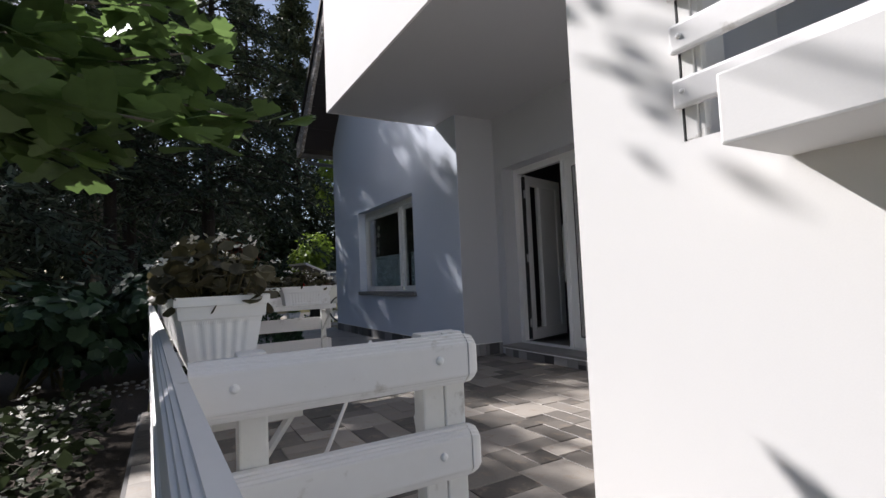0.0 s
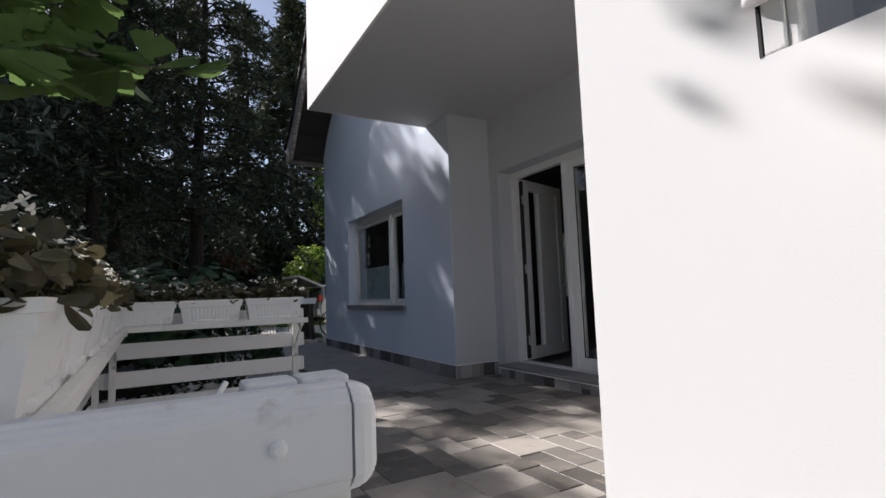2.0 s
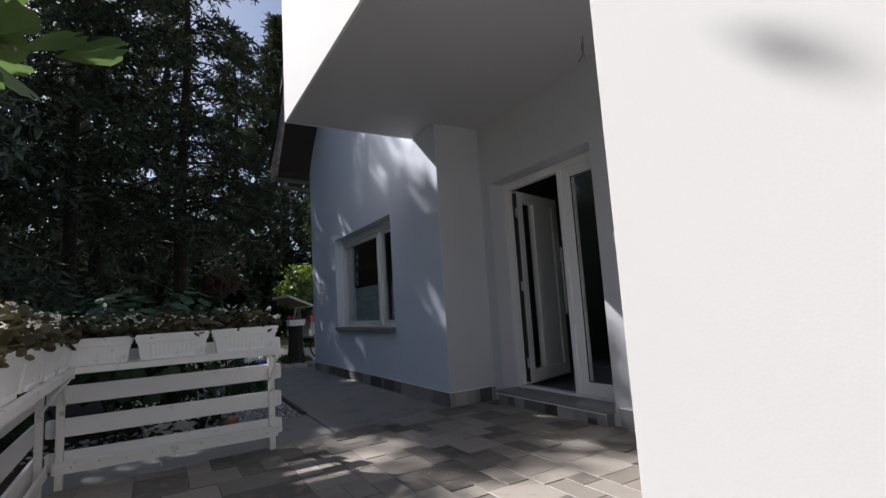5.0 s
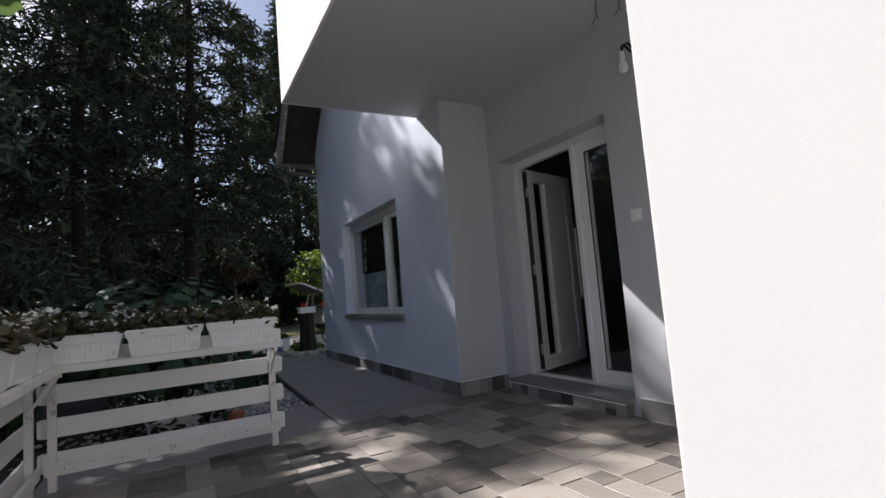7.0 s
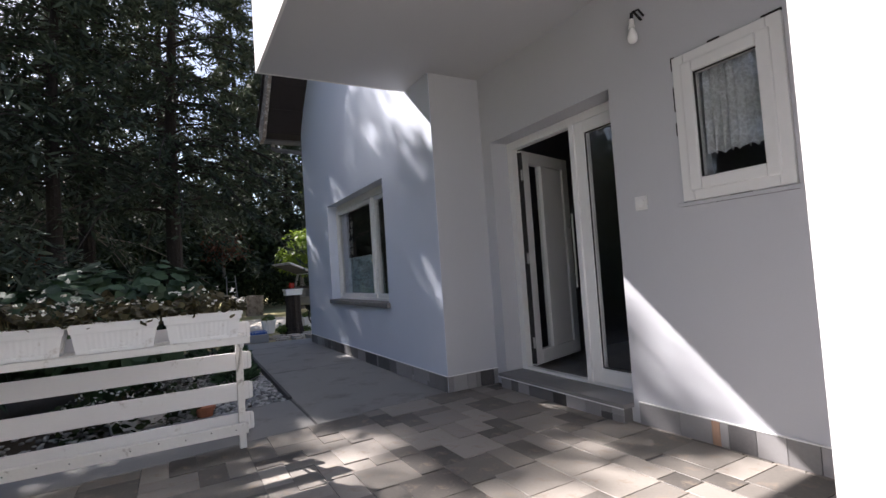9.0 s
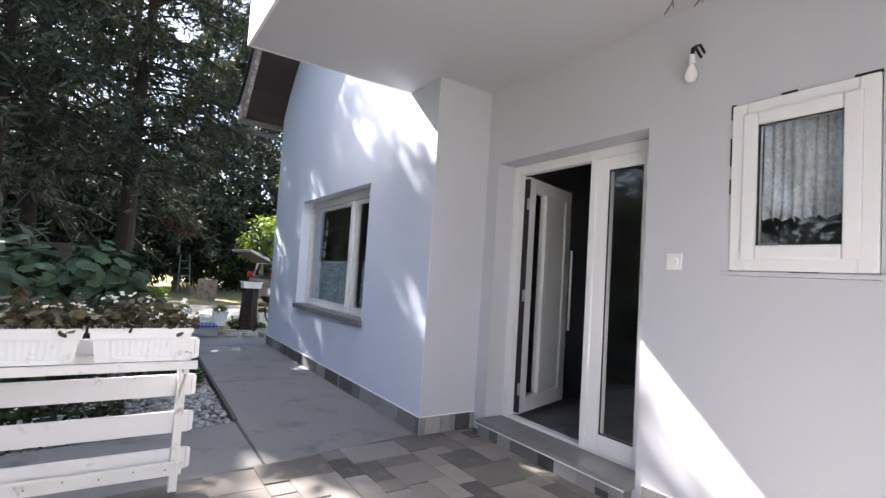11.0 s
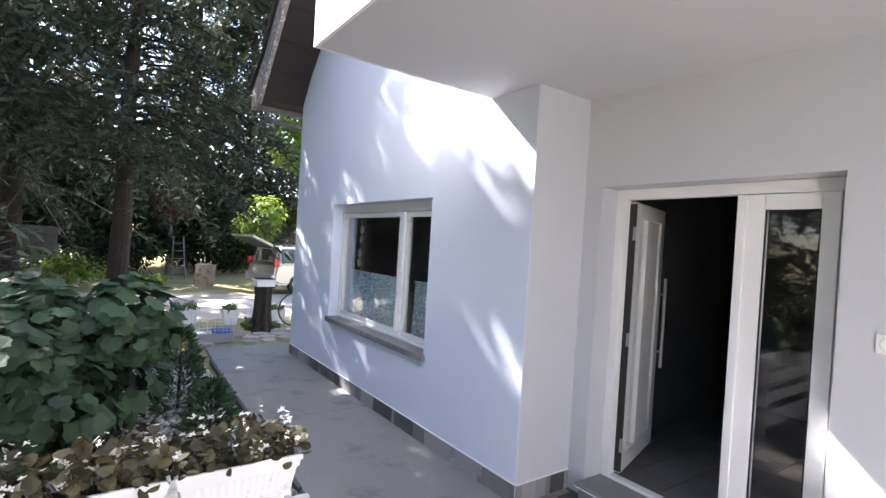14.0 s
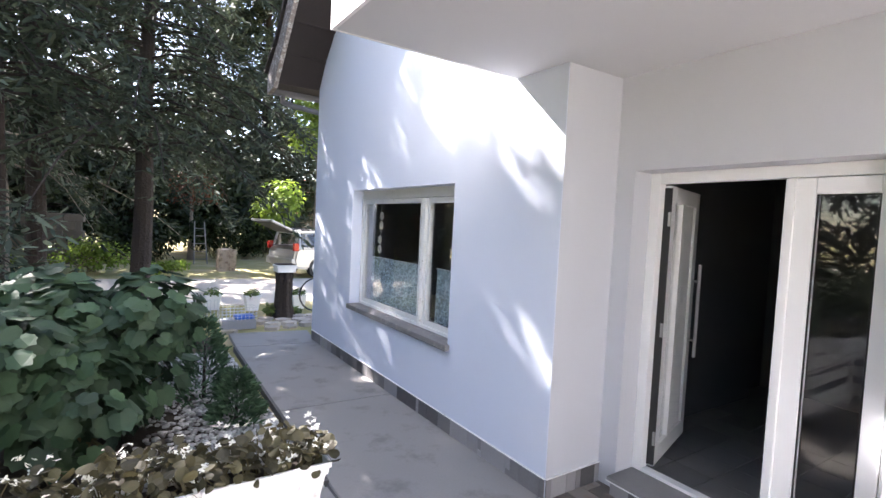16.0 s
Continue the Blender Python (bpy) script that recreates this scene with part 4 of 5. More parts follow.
def leafy(name, at, radii, leaves, size, shape, mat, seed, label, category, stems=12, group="", trunk=None, hollow=0.55, lumps=7, tilt=0.6, kind=""):
    """A shrub or broadleaf crown: clumps of leaves round a lumpy ellipsoid, on forked stems."""
    rs = np.random.RandomState(seed)
    ob = tagged(empty(name, at), label, category, group, kind)
    rad = np.array(radii)
    mid = np.array([0, 0, rad[2] if trunk is None else trunk])
    cen = rs.normal(0, 1, (lumps, 3))
    cen /= np.linalg.norm(cen, axis=1, keepdims=True)
    cen = cen * rs.uniform(0.25, 0.68, (lumps, 1)) * rad
    cen[:, 2] = np.maximum(cen[:, 2], -0.5 * rad[2])
    lr = rs.uniform(0.34, 0.55, lumps)
    pick = rs.randint(0, lumps, leaves)
    dirs = rs.normal(0, 1, (leaves, 3))
    dirs /= np.linalg.norm(dirs, axis=1, keepdims=True)
    r = rs.uniform(hollow, 1.05, (leaves, 1))
    c = cen[pick] + dirs * r * (lr[pick, None] * rad) + mid
    c[:, 2] = np.maximum(c[:, 2], 0.03)
    nrm = dirs * tilt + np.array([0, 0, 0.55]) + rs.normal(0, 0.3, (leaves, 3))
    up = dirs * 0.8 + rs.normal(0, 0.5, (leaves, 3)) - np.array([0, 0, 0.45])
    scatter_leaves("crown", c, nrm, up, rs.uniform(0.65, 1.25, leaves) * size, shape, mat, ob, 0.2)
    bm = bmesh.new()
    if trunk:
        tube(bm, [(0, 0, -0.1), (0.04, 0.02, trunk * 0.4), (0, 0, trunk)], 0.05 + 0.03 * trunk, 0.04, 10)
    for k in range(stems):
        e = cen[k % lumps] + mid
        b0 = np.array([0, 0, trunk * 0.7]) if trunk else np.array([rs.uniform(-0.25, 0.25) * rad[0], rs.uniform(-0.25, 0.25) * rad[1], 0.0])
        tube(bm, [b0, b0 * 0.45 + e * 0.55 + rs.normal(0, 0.05, 3) * rad, e + rs.normal(0, 0.2, 3) * rad], 0.012 + 0.006 * rad[0], 0.004, 5)
    part("stemwork", bm, "pale_bark" if trunk else "stem", ob)["kind"] = "stuff"
    return ob


conifer((-2.15, 9.8, 0), 12.6, 4.4, 1, low=3.0, boughs=150, twigs=40, size=0.175)
conifer((-4.3, 8.6, 0), 10.3, 3.2, 7, low=3.4, boughs=115, twigs=36, size=0.18)
conifer((-4.0, 11.0, 0), 12.3, 3.6, 17, low=3.4, boughs=80, twigs=23, size=0.17, leaf="needle_lit", label="conifer with grey-green feathery sprays in a lit tone")
conifer((-4.9, 13.0, 0), 13.2, 3.6, 2, low=2.6, boughs=105, twigs=32, size=0.18, bark="pale_bark", label="tall conifer with pale flaking trunk and dark sprays")
conifer((-6.6, 7.2, 0), 10.2, 3.3, 3, low=1.0, boughs=175, twigs=28, leaf="needle_lit", label="conifer with grey-green feathery sprays in a lit tone")
conifer((-8.6, 3.0, 0), 12, 3.2, 4, low=0.6, boughs=150, twigs=28)
conifer((-11.5, 5.5, 0), 11, 3.6, 21, low=0.4, boughs=110, twigs=24, size=0.3)
conifer((-11.0, 0.2, 0), 11, 3.6, 22, low=0.4, boughs=110, twigs=24, size=0.3)
conifer((-10.5, -4.6, 0), 10, 3.4, 23, low=0.4, boughs=100, twigs=24, size=0.3)
conifer((3.6, 23.5, 0), 19, 3.8, 8, low=2.8, boughs=210, twigs=40, size=0.34)
conifer((1.6, 28.0, 0), 20, 3.8, 9, low=1.5, boughs=170, twigs=34, size=0.34)
conifer((-8.6, 16.0, 0), 16.5, 3.8, 24, low=1.0, boughs=150, size=0.3)
conifer((-2.4, 21.8, 0), 19, 4.0, 5, low=1.5, boughs=170, size=0.3)
conifer((-5.2, 19.5, 0), 18, 4.0, 6, low=1.0, boughs=160, size=0.3)
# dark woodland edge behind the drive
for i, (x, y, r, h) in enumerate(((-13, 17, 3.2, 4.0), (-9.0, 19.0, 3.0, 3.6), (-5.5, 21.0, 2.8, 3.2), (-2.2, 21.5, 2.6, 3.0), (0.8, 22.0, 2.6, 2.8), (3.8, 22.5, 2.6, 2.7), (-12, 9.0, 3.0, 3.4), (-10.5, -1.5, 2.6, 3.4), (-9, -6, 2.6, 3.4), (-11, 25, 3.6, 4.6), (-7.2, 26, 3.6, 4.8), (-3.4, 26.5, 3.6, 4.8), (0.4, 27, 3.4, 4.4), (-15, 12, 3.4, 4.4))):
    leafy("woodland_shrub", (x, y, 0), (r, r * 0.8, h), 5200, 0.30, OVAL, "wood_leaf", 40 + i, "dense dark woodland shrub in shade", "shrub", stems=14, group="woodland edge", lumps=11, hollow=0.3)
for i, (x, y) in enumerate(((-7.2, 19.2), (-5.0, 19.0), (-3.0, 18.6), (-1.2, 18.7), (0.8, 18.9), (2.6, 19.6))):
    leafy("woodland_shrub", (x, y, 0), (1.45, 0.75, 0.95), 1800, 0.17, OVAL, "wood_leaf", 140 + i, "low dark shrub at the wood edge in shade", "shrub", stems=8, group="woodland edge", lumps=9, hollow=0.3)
leafy("copper_shrub", (-0.2, 19.3, 0), (1.3, 0.7, 0.8), 700, 0.13, OVAL, "red_leaf", 71, "copper-leaved small tree under the conifers", "tree", lumps=8, trunk=2.7)
leafy("copper_shrub", (-4.75, 10.3, 0), (0.55, 0.45, 0.38), 500, 0.11, OVAL, "red_leaf", 72, "small copper-leaved tree in the garden", "tree", trunk=2.05)
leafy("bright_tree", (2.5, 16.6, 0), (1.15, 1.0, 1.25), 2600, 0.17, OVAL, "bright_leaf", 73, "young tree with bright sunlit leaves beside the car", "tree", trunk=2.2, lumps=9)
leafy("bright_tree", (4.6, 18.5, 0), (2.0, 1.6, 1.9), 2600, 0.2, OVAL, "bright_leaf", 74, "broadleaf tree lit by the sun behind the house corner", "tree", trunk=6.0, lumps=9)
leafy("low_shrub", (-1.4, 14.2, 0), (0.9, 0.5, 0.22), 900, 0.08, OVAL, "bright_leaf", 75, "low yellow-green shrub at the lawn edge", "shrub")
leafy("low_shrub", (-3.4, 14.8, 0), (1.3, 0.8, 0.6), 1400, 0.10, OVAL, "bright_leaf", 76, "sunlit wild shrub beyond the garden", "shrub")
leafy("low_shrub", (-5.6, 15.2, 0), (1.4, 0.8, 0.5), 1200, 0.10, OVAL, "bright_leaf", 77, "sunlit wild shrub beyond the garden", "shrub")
# garden bed
leafy("vine_bush", (-2.78, 2.35, 0), (0.95, 1.25, 0.84), 2600, 0.145, LOBED, "vine_leaf", 81, "large bush of broad lobed dark green leaves", "bush", stems=22, lumps=13, hollow=0.72, tilt=1.0)
leafy("vine_bush", (-4.2, 1.3, 0), (0.9, 1.1, 0.62), 900, 0.15, LOBED, "vine_leaf", 82, "bush of lobed dark green leaves in shade", "bush", stems=14, lumps=9)
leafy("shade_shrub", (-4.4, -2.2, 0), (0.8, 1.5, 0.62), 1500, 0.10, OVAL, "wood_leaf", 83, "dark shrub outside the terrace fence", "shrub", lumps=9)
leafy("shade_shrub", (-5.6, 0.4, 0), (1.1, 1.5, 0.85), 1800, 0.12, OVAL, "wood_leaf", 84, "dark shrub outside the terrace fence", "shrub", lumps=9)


def dwarf_cypress(at, r, h, seed):
    rs = np.random.RandomState(seed)
    ob = tagged(empty("dwarf_conifer", at), "small dense green dwarf conifer beside the path", "shrub", "dwarf conifers")
    n = 1500
    f = rs.uniform(0, 1, n)
    a = rs.uniform(0, 2 * math.pi, n)
    lump = 0.82 + 0.18 * np.sin(a * 5 + f * 13)
    rad = r * np.sqrt(np.clip(1 - f, 0.02, 1)) * lump * rs.uniform(0.7, 1.0, n)
    c = np.stack([rad * np.cos(a), rad * np.sin(a), f * h * 0.95 + 0.02], 1)
    d = np.stack([np.cos(a), np.sin(a), np.full(n, 0.7)], 1)
    scatter_leaves("crown", c, np.stack([-np.sin(a), np.cos(a), rs.normal(0, 0.5, n)], 1) + rs.normal(0, 0.4, (n, 3)), d + rs.normal(0, 0.3, (n, 3)), rs.uniform(0.05, 0.095, n), SPRAY, "dwarf", ob)
    bm = bmesh.new()
    tube(bm, [(0, 0, -0.03), (0, 0, h * 0.8)], 0.02, 0.005, 6)
    part("stem", bm, "bark", ob)


M["dwarf"] = material("dwarf_conifer_spray", (0.055, 0.105, 0.05), 0.7, vary=0.3, bump=0, island=0.35, through_light=0.15)
dwarf_cypress((-1.74, 3.05, -0.05), 0.30, 0.86, 3)
dwarf_cypress((-1.56, 2.35, -0.05), 0.26, 0.48, 4)


# fan-leaved tree over the terrace fence
def fan_tree():
    rs = np.random.RandomState(9)
    ob = tagged(empty("fan_leaf_tree", (-4.6, -2.2, 0)), "young tree with fan-shaped leaves reaching over the fence", "tree")
    bm = bmesh.new()
    tube(bm, [(0, 0, -0.1), (0.05, 0, 1.6), (0.0, 0.1, 3.4), (-0.1, 0.2, 5.2)], 0.09, 0.03, 10)
    part("trunk", bm, "pale_bark", ob)
    bm = bmesh.new()
    c, nrm, up, size = [], [], [], []
    ends = [(1.80, -0.95, 1.60), (1.55, -0.75, 1.86), (1.45, -1.15, 1.50), (1.25, -0.85, 1.42), (1.60, -0.35, 2.12), (1.35, -0.55, 2.35), (1.05, -0.95, 1.75), (0.9, -1.3, 1.35),
            (1.55, 0.35, 2.42), (1.50, 0.1, 2.62), (1.5, 0.2, 2.9), (1.2, -0.4, 2.7), (0.6, -1.0, 1.9), (0.7, -0.6, 2.3), (0.5, -1.3, 1.6), (0.3, -0.9, 2.6),
            (-0.2, 0.4, 3.2), (-0.3, 0.9, 3.4), (0.4, 0.9, 3.8), (-0.4, 0.6, 4.2), (0.8, -0.9, 3.6), (0.3, 0.2, 4.8), (-0.6, -0.7, 3.4), (-0.9, 0.3, 3.0), (1.0, -1.6, 3.2), (0.6, -1.8, 3.9), (1.60, -0.70, 1.70), (1.35, -1.00, 1.62), (1.20, -1.20, 1.50), (0.95, -1.00, 1.48), (0.70, -0.80, 1.55), (1.45, -0.70, 2.05), (1.15, -0.55, 2.0), (0.85, -0.65, 2.05), (0.55, -0.75, 1.85), (0.4, -1.1, 1.45), (1.1, -0.9, 2.25), (0.8, -1.1, 2.5), (0.3, -0.6, 2.2), (0.97, 1.94, 5.30), (0.99, 1.84, 5.12), (0.97, 1.76, 5.00), (0.98, 1.66, 4.94)]
    for e in ends:
        e = np.array(e)
        z0 = max(0.9, e[2] * 0.72)
        s = np.array([0.02, 0.02, z0])
        pts = [s + (e - s) * f + np.array([0, 0, 0.22 * math.sin(math.pi * f)]) + rs.normal(0, 0.02, 3) for f in np.linspace(0, 1, 6)]
        part("limb", tube(bmesh.new(), pts, 0.014, 0.004, 6), "pale_bark", ob)
        high = e[2] > 4.5 and e[0] > 0.9
        for k in range(8 if high else 14 if e[0] >= 1.5 and e[1] > 0 else 70):
            f = rs.uniform(0.94 if high else 0.3, 1.03)
            i = min(int(f * 5), 4)
            b = pts[i] + (pts[i + 1] - pts[i]) * (f * 5 - i)
            d = rs.normal(0, 1, 3)
            d[2] = -abs(d[2]) * 0.3
            d /= np.linalg.norm(d)
            c.append(b + d * rs.uniform(0.01, 0.22 if high else 0.10))
            size.append(rs.uniform(0.05, 0.085) if high else rs.uniform(0.085, 0.18))
            up.append(d + np.array([0, 0, -0.25]))
            nrm.append(np.array([0, 0, 1.0]) + rs.normal(0, 0.35, 3))
    bm.free()
    scatter_leaves("crown", np.array(c), np.array(nrm), np.array(up), np.array(size), FAN, "ginkgo", ob, 0.1)


fan_tree()

# pebbles between the bed edging and the bushes
def pebbles():
    rs = np.random.RandomState(12)
    base = bmesh.new()
    bmesh.ops.create_icosphere(base, subdivisions=1, radius=1.0)
    bv = np.array([v.co[:] for v in base.verts])
    bf = np.array([[v.index for v in f.verts] for f in base.faces])
    base.free()
    n = 5200
    y = rs.uniform(0.66, 4.8, n)
    x = -1.24 - np.abs(rs.normal(0, 0.45, n)) * np.where(y < 1.5, 2.2, 1.0) - 0.0
    y = np.maximum(y, 0.90 + (x + 1.24) * 0.13 + 0.03)
    s = rs.uniform(0.011, 0.027, n)
    z = -0.045 + s * 0.5 + rs.uniform(0, 0.012, n)
    sc = np.stack([s * rs.uniform(0.9, 1.5, n), s * rs.uniform(0.9, 1.4, n), s * rs.uniform(0.5, 0.8, n)], 1)
    a = rs.uniform(0, 6.28, n)
    v = bv[None] * sc[:, None] * (1 + rs.normal(0, 0.08, (n, len(bv), 1)))
    vx = v[..., 0] * np.cos(a)[:, None] - v[..., 1] * np.sin(a)[:, None] + x[:, None]
    vy = v[..., 0] * np.sin(a)[:, None] + v[..., 1] * np.cos(a)[:, None] + y[:, None]
    verts = np.stack([vx, vy, v[..., 2] + z[:, None]], 2).reshape(-1, 3)
    faces = (bf[None] + np.arange(n)[:, None, None] * len(bv)).reshape(-1, 3)
    ob = mesh_ob("pebbles", verts.tolist(), faces.tolist(), "pebble", None, "", True)
    tagged(ob, "grey and white river pebbles beside the path", "pebbles", "", "stuff")


pebbles()

# ---- things beyond the path ----
def plant_pot(at, seed, w=0.15, h=0.30, leafmat="bright_leaf"):
    ob = tagged(empty("plant_pot", at), "square white pot with a leafy green plant", "plant pot", "white pots along the drive")
    bm = bmesh.new()
    for (s0, z0), (s1, z1) in (((0.68, 0.0), (0.92, 0.88)), ((1.0, 0.88), (1.0, 1.0))):
        lo = [bm.verts.new((sx * w * s0, sy * w * s0, z0 * h)) for sx, sy in ((-1, -1), (1, -1), (1, 1), (-1, 1))]
        hi = [bm.verts.new((sx * w * s1, sy * w * s1, z1 * h)) for sx, sy in ((-1, -1), (1, -1), (1, 1), (-1, 1))]
        for k in range(4):
            bm.faces.new((lo[k], lo[(k + 1) % 4], hi[(k + 1) % 4], hi[k]))
        bm.faces.new(lo[::-1])
        bm.faces.new(hi)
    part("pot", bm, "box", ob)
    rs = np.random.RandomState(seed)
    n = 160
    d = rs.normal(0, 1, (n, 3))
    d[:, 2] = np.abs(d[:, 2])
    d /= np.linalg.norm(d, axis=1, keepdims=True)
    c = d * np.array([w * 1.15, w * 1.15, 0.15]) * rs.uniform(0.5, 1, (n, 1)) + np.array([0, 0, h])
    scatter_leaves("foliage", c, d + np.array([0, 0, 0.5]), d + rs.normal(0, 0.5, (n, 3)), rs.uniform(0.04, 0.08, n), OVAL, leafmat, ob)


M["pot_leaf"] = material("pot_plant_leaf", (0.10, 0.15, 0.03), 0.6, vary=0.3, bump=0, island=0.35, through_light=0.3)
for i, (x, y) in enumerate(((-0.95, 8.15), (-0.27, 7.85), (0.62, 7.75))):
    plant_pot((x, y, -0.05), 90 + i, leafmat="pot_leaf")
leafy("low_plant", (-0.12, 7.0, -0.05), (0.16, 0.16, 0.16), 160, 0.08, OVAL, "pot_leaf", 95, "low green plant beside the tree stump", "plant", stems=5, lumps=4)
leafy("low_plant", (0.38, 7.1, -0.05), (0.18, 0.16, 0.11), 160, 0.08, OVAL, "pot_leaf", 96, "low green plant beside the tree stump", "plant", stems=5, lumps=4)

stump = tagged(empty("tree_stump", (0.14, 7.05, -0.06)), "dark tree stump with furrowed bark", "stump")
bm = bmesh.new()
rs = np.random.RandomState(4)
rings = []
for z, r in ((0, 0.24), (0.10, 0.185), (0.3, 0.155), (0.6, 0.145), (0.86, 0.15)):
    rings.append([bm.verts.new((r * (1 + 0.10 * math.sin(7 * a) + rs.normal(0, 0.03)) * math.cos(a), r * (1 + 0.10 * math.sin(7 * a)) * math.sin(a), z)) for a in (2 * math.pi * k / 28 for k in range(28))])
for a, b in zip(rings, rings[1:]):
    for k in range(28):
        bm.faces.new((a[k], a[(k + 1) % 28], b[(k + 1) % 28], b[k]))
bm.faces.new(rings[-1])
part("trunk", bm, "bark", stump)
bowl = tagged(empty("plant_bowl", (0.14, 7.05, 0.80)), "shallow white planter standing on the stump", "planter")
bm = boxes((-0.17, 0.17, -0.15, 0.15, 0.0, 0.10), (-0.19, 0.19, -0.17, 0.17, 0.10, 0.135), bevel=0.008)
part("bowl", bm, "box", bowl)
part("soil", boxes((-0.16, 0.16, -0.14, 0.14, 0.136, 0.150)), "compost", bowl)

# flagstones round the stump
flags = structure(empty("flagstone_edge", (0, 0, 0)), "irregular flat stones laid at the path's end", "paving")
rs = np.random.RandomState(21)
for gx in range(7):
    for gy in range(4):
        cx, cy = -0.95 + gx * 0.30 + rs.uniform(-0.05, 0.05) + 0.1 * (gy % 2), 5.98 + gy * 0.26 + rs.uniform(-0.04, 0.04) + 0.12 * gx * 0.25
        if (cx - 0.14) ** 2 + (cy - 7.05) ** 2 < 0.06 or (cx < -0.45 and cy < 6.5 and cx > -1.1 and cy > 6.0):
            continue
        k = rs.randint(5, 8)
        outline = [(cx + 0.155 * rs.uniform(0.75, 1.05) * math.cos(2 * math.pi * i / k), cy + 0.125 * rs.uniform(0.75, 1.05) * math.sin(2 * math.pi * i / k)) for i in range(k)]
        bm = bmesh.new()
        prism(bm, outline, "z", -0.1, -0.012 + rs.uniform(-0.01, 0.02))
        part("stone", bm, "flag", flags)

# wire cage with a blue lid on a grey tray
cage = tagged(empty("pet_cage", (-0.82, 6.30, 0.0)), "small wire pet cage with grey tray and blue cushion", "cage")
part("tray", boxes((-0.27, 0.27, -0.15, 0.15, -0.05, 0.11), bevel=0.015), "grey_plastic", cage)
part("cushion", boxes((-0.06, 0.25, -0.13, 0.13, 0.11, 0.17), bevel=0.03), "blue", cage, "blue cushion")
for z in (0.16, 0.21, 0.26, 0.31):
    bm = bmesh.new()
    tube(bm, [(-0.27, -0.15, z), (0.27, -0.15, z), (0.27, 0.15, z), (-0.27, 0.15, z), (-0.27, -0.15, z)], 0.003, sides=4)
    part("wire_ring", bm, "cage", cage)
for k in range(10):
    x = -0.27 + 0.06 * k
    bm = bmesh.new()
    tube(bm, [(x, -0.15, 0.11), (x, -0.15, 0.31), (x, 0.15, 0.31), (x, 0.15, 0.11)], 0.003, sides=4)
    part("wire_hoop", bm, "cage", cage)
rack = tagged(empty("wire_rack", (-1.28, 6.75, 0.0)), "pale folded wire rack standing behind the bush", "rack")
for k in range(9):
    bm = bmesh.new()
    tube(bm, [(-0.22 + 0.055 * k, 0, -0.05), (-0.22 + 0.055 * k, 0.03, 0.36)], 0.004, sides=4)
    part("bar", bm, "cage", rack)
bm = bmesh.new()
tube(bm, [(-0.24, 0, 0.0), (0.24, 0, 0.0), (0.24, 0.03, 0.36), (-0.24, 0.03, 0.36), (-0.24, 0, 0.0)], 0.006, sides=5)
part("rim", bm, "cage", rack)

# bicycle leaning round the house corner
bike = tagged(empty("bicycle", (0.86, 7.35, -0.05)), "dark bicycle leaning beyond the house corner", "bicycle")
for x in (0.0, 1.02):
    bm = bmesh.new()
    tube(bm, [(x + 0.33 * math.cos(a), 0, 0.345 + 0.33 * math.sin(a)) for a in np.linspace(0, 2 * math.pi, 29)], 0.016, sides=6)
    w = part("wheel", bm, "black", bike)
    bm = bmesh.new()
    for k in range(12):
        a = k * math.pi / 6
        tube(bm, [(x, 0, 0.345), (x + 0.32 * math.cos(a), 0, 0.345 + 0.32 * math.sin(a))], 0.0015, sides=3)
    part("spokes", bm, "steel", w)
bm = bmesh.new()
for p in (((0, 0, 0.345), (0.42, 0, 0.34)), ((0, 0, 0.345), (0.30, 0, 0.78)), ((0.42, 0, 0.34), (0.28, 0, 0.86)), ((0.42, 0, 0.34), (0.85, 0, 0.75)), ((0.30, 0, 0.78), (0.84, 0, 0.80)), ((1.02, 0, 0.345), (0.83, 0, 0.95))):
    tube(bm, p, 0.016, sides=6)
part("frame", bm, "black", bike)
part("saddle", boxes((0.16, 0.40, -0.06, 0.06, 0.86, 0.91), bevel=0.02), "black", bike)
bm = bmesh.new()
tube(bm, [(0.75, -0.26, 0.98), (0.82, -0.12, 1.0), (0.82, 0.12, 1.0), (0.75, 0.26, 0.98)], 0.012, sides=6)
part("handlebar", bm, "steel", bike)


# standing stone on the lawn
bm = bmesh.new()
add_box(bm, -0.26, 0.26, -0.2, 0.2, -0.1, 0.72)
bmesh.ops.subdivide_edges(bm, edges=bm.edges[:], cuts=5, use_grid_fill=True)
for v in bm.verts:
    v.co += 0.055 * Vector(noise.noise_vector(v.co * 4.0)) + 0.02 * Vector(noise.noise_vector(v.co * 13.0))
    v.co.x *= 1 - 0.12 * max(0, v.co.z - 0.45)
ob = part("standing_stone", bm, "boulder")
ob.matrix_basis = pose(0.42, 15.1, -0.06, 0, 2, 8)
tagged(ob, "rough upright block of weathered stone on the lawn", "stone")

lad = tagged(empty("ladder", (-0.05, 17.4, -0.06)), "dull aluminium ladder leaning at the wood edge", "ladder")
for x in (-0.2, 0.2):
    part("rail", tube(bmesh.new(), [(x * 1.1, 0, 0), (x * 0.8, 0.5, 1.55)], 0.022, sides=6), "aluminium", lad)
for k in range(5):
    f = 0.12 + 0.18 * k
    part("rung", tube(bmesh.new(), [(-0.2 * (1.1 - 0.3 * f), 0.5 * f, 1.55 * f), (0.2 * (1.1 - 0.3 * f), 0.5 * f, 1.55 * f)], 0.014, sides=6), "aluminium", lad)


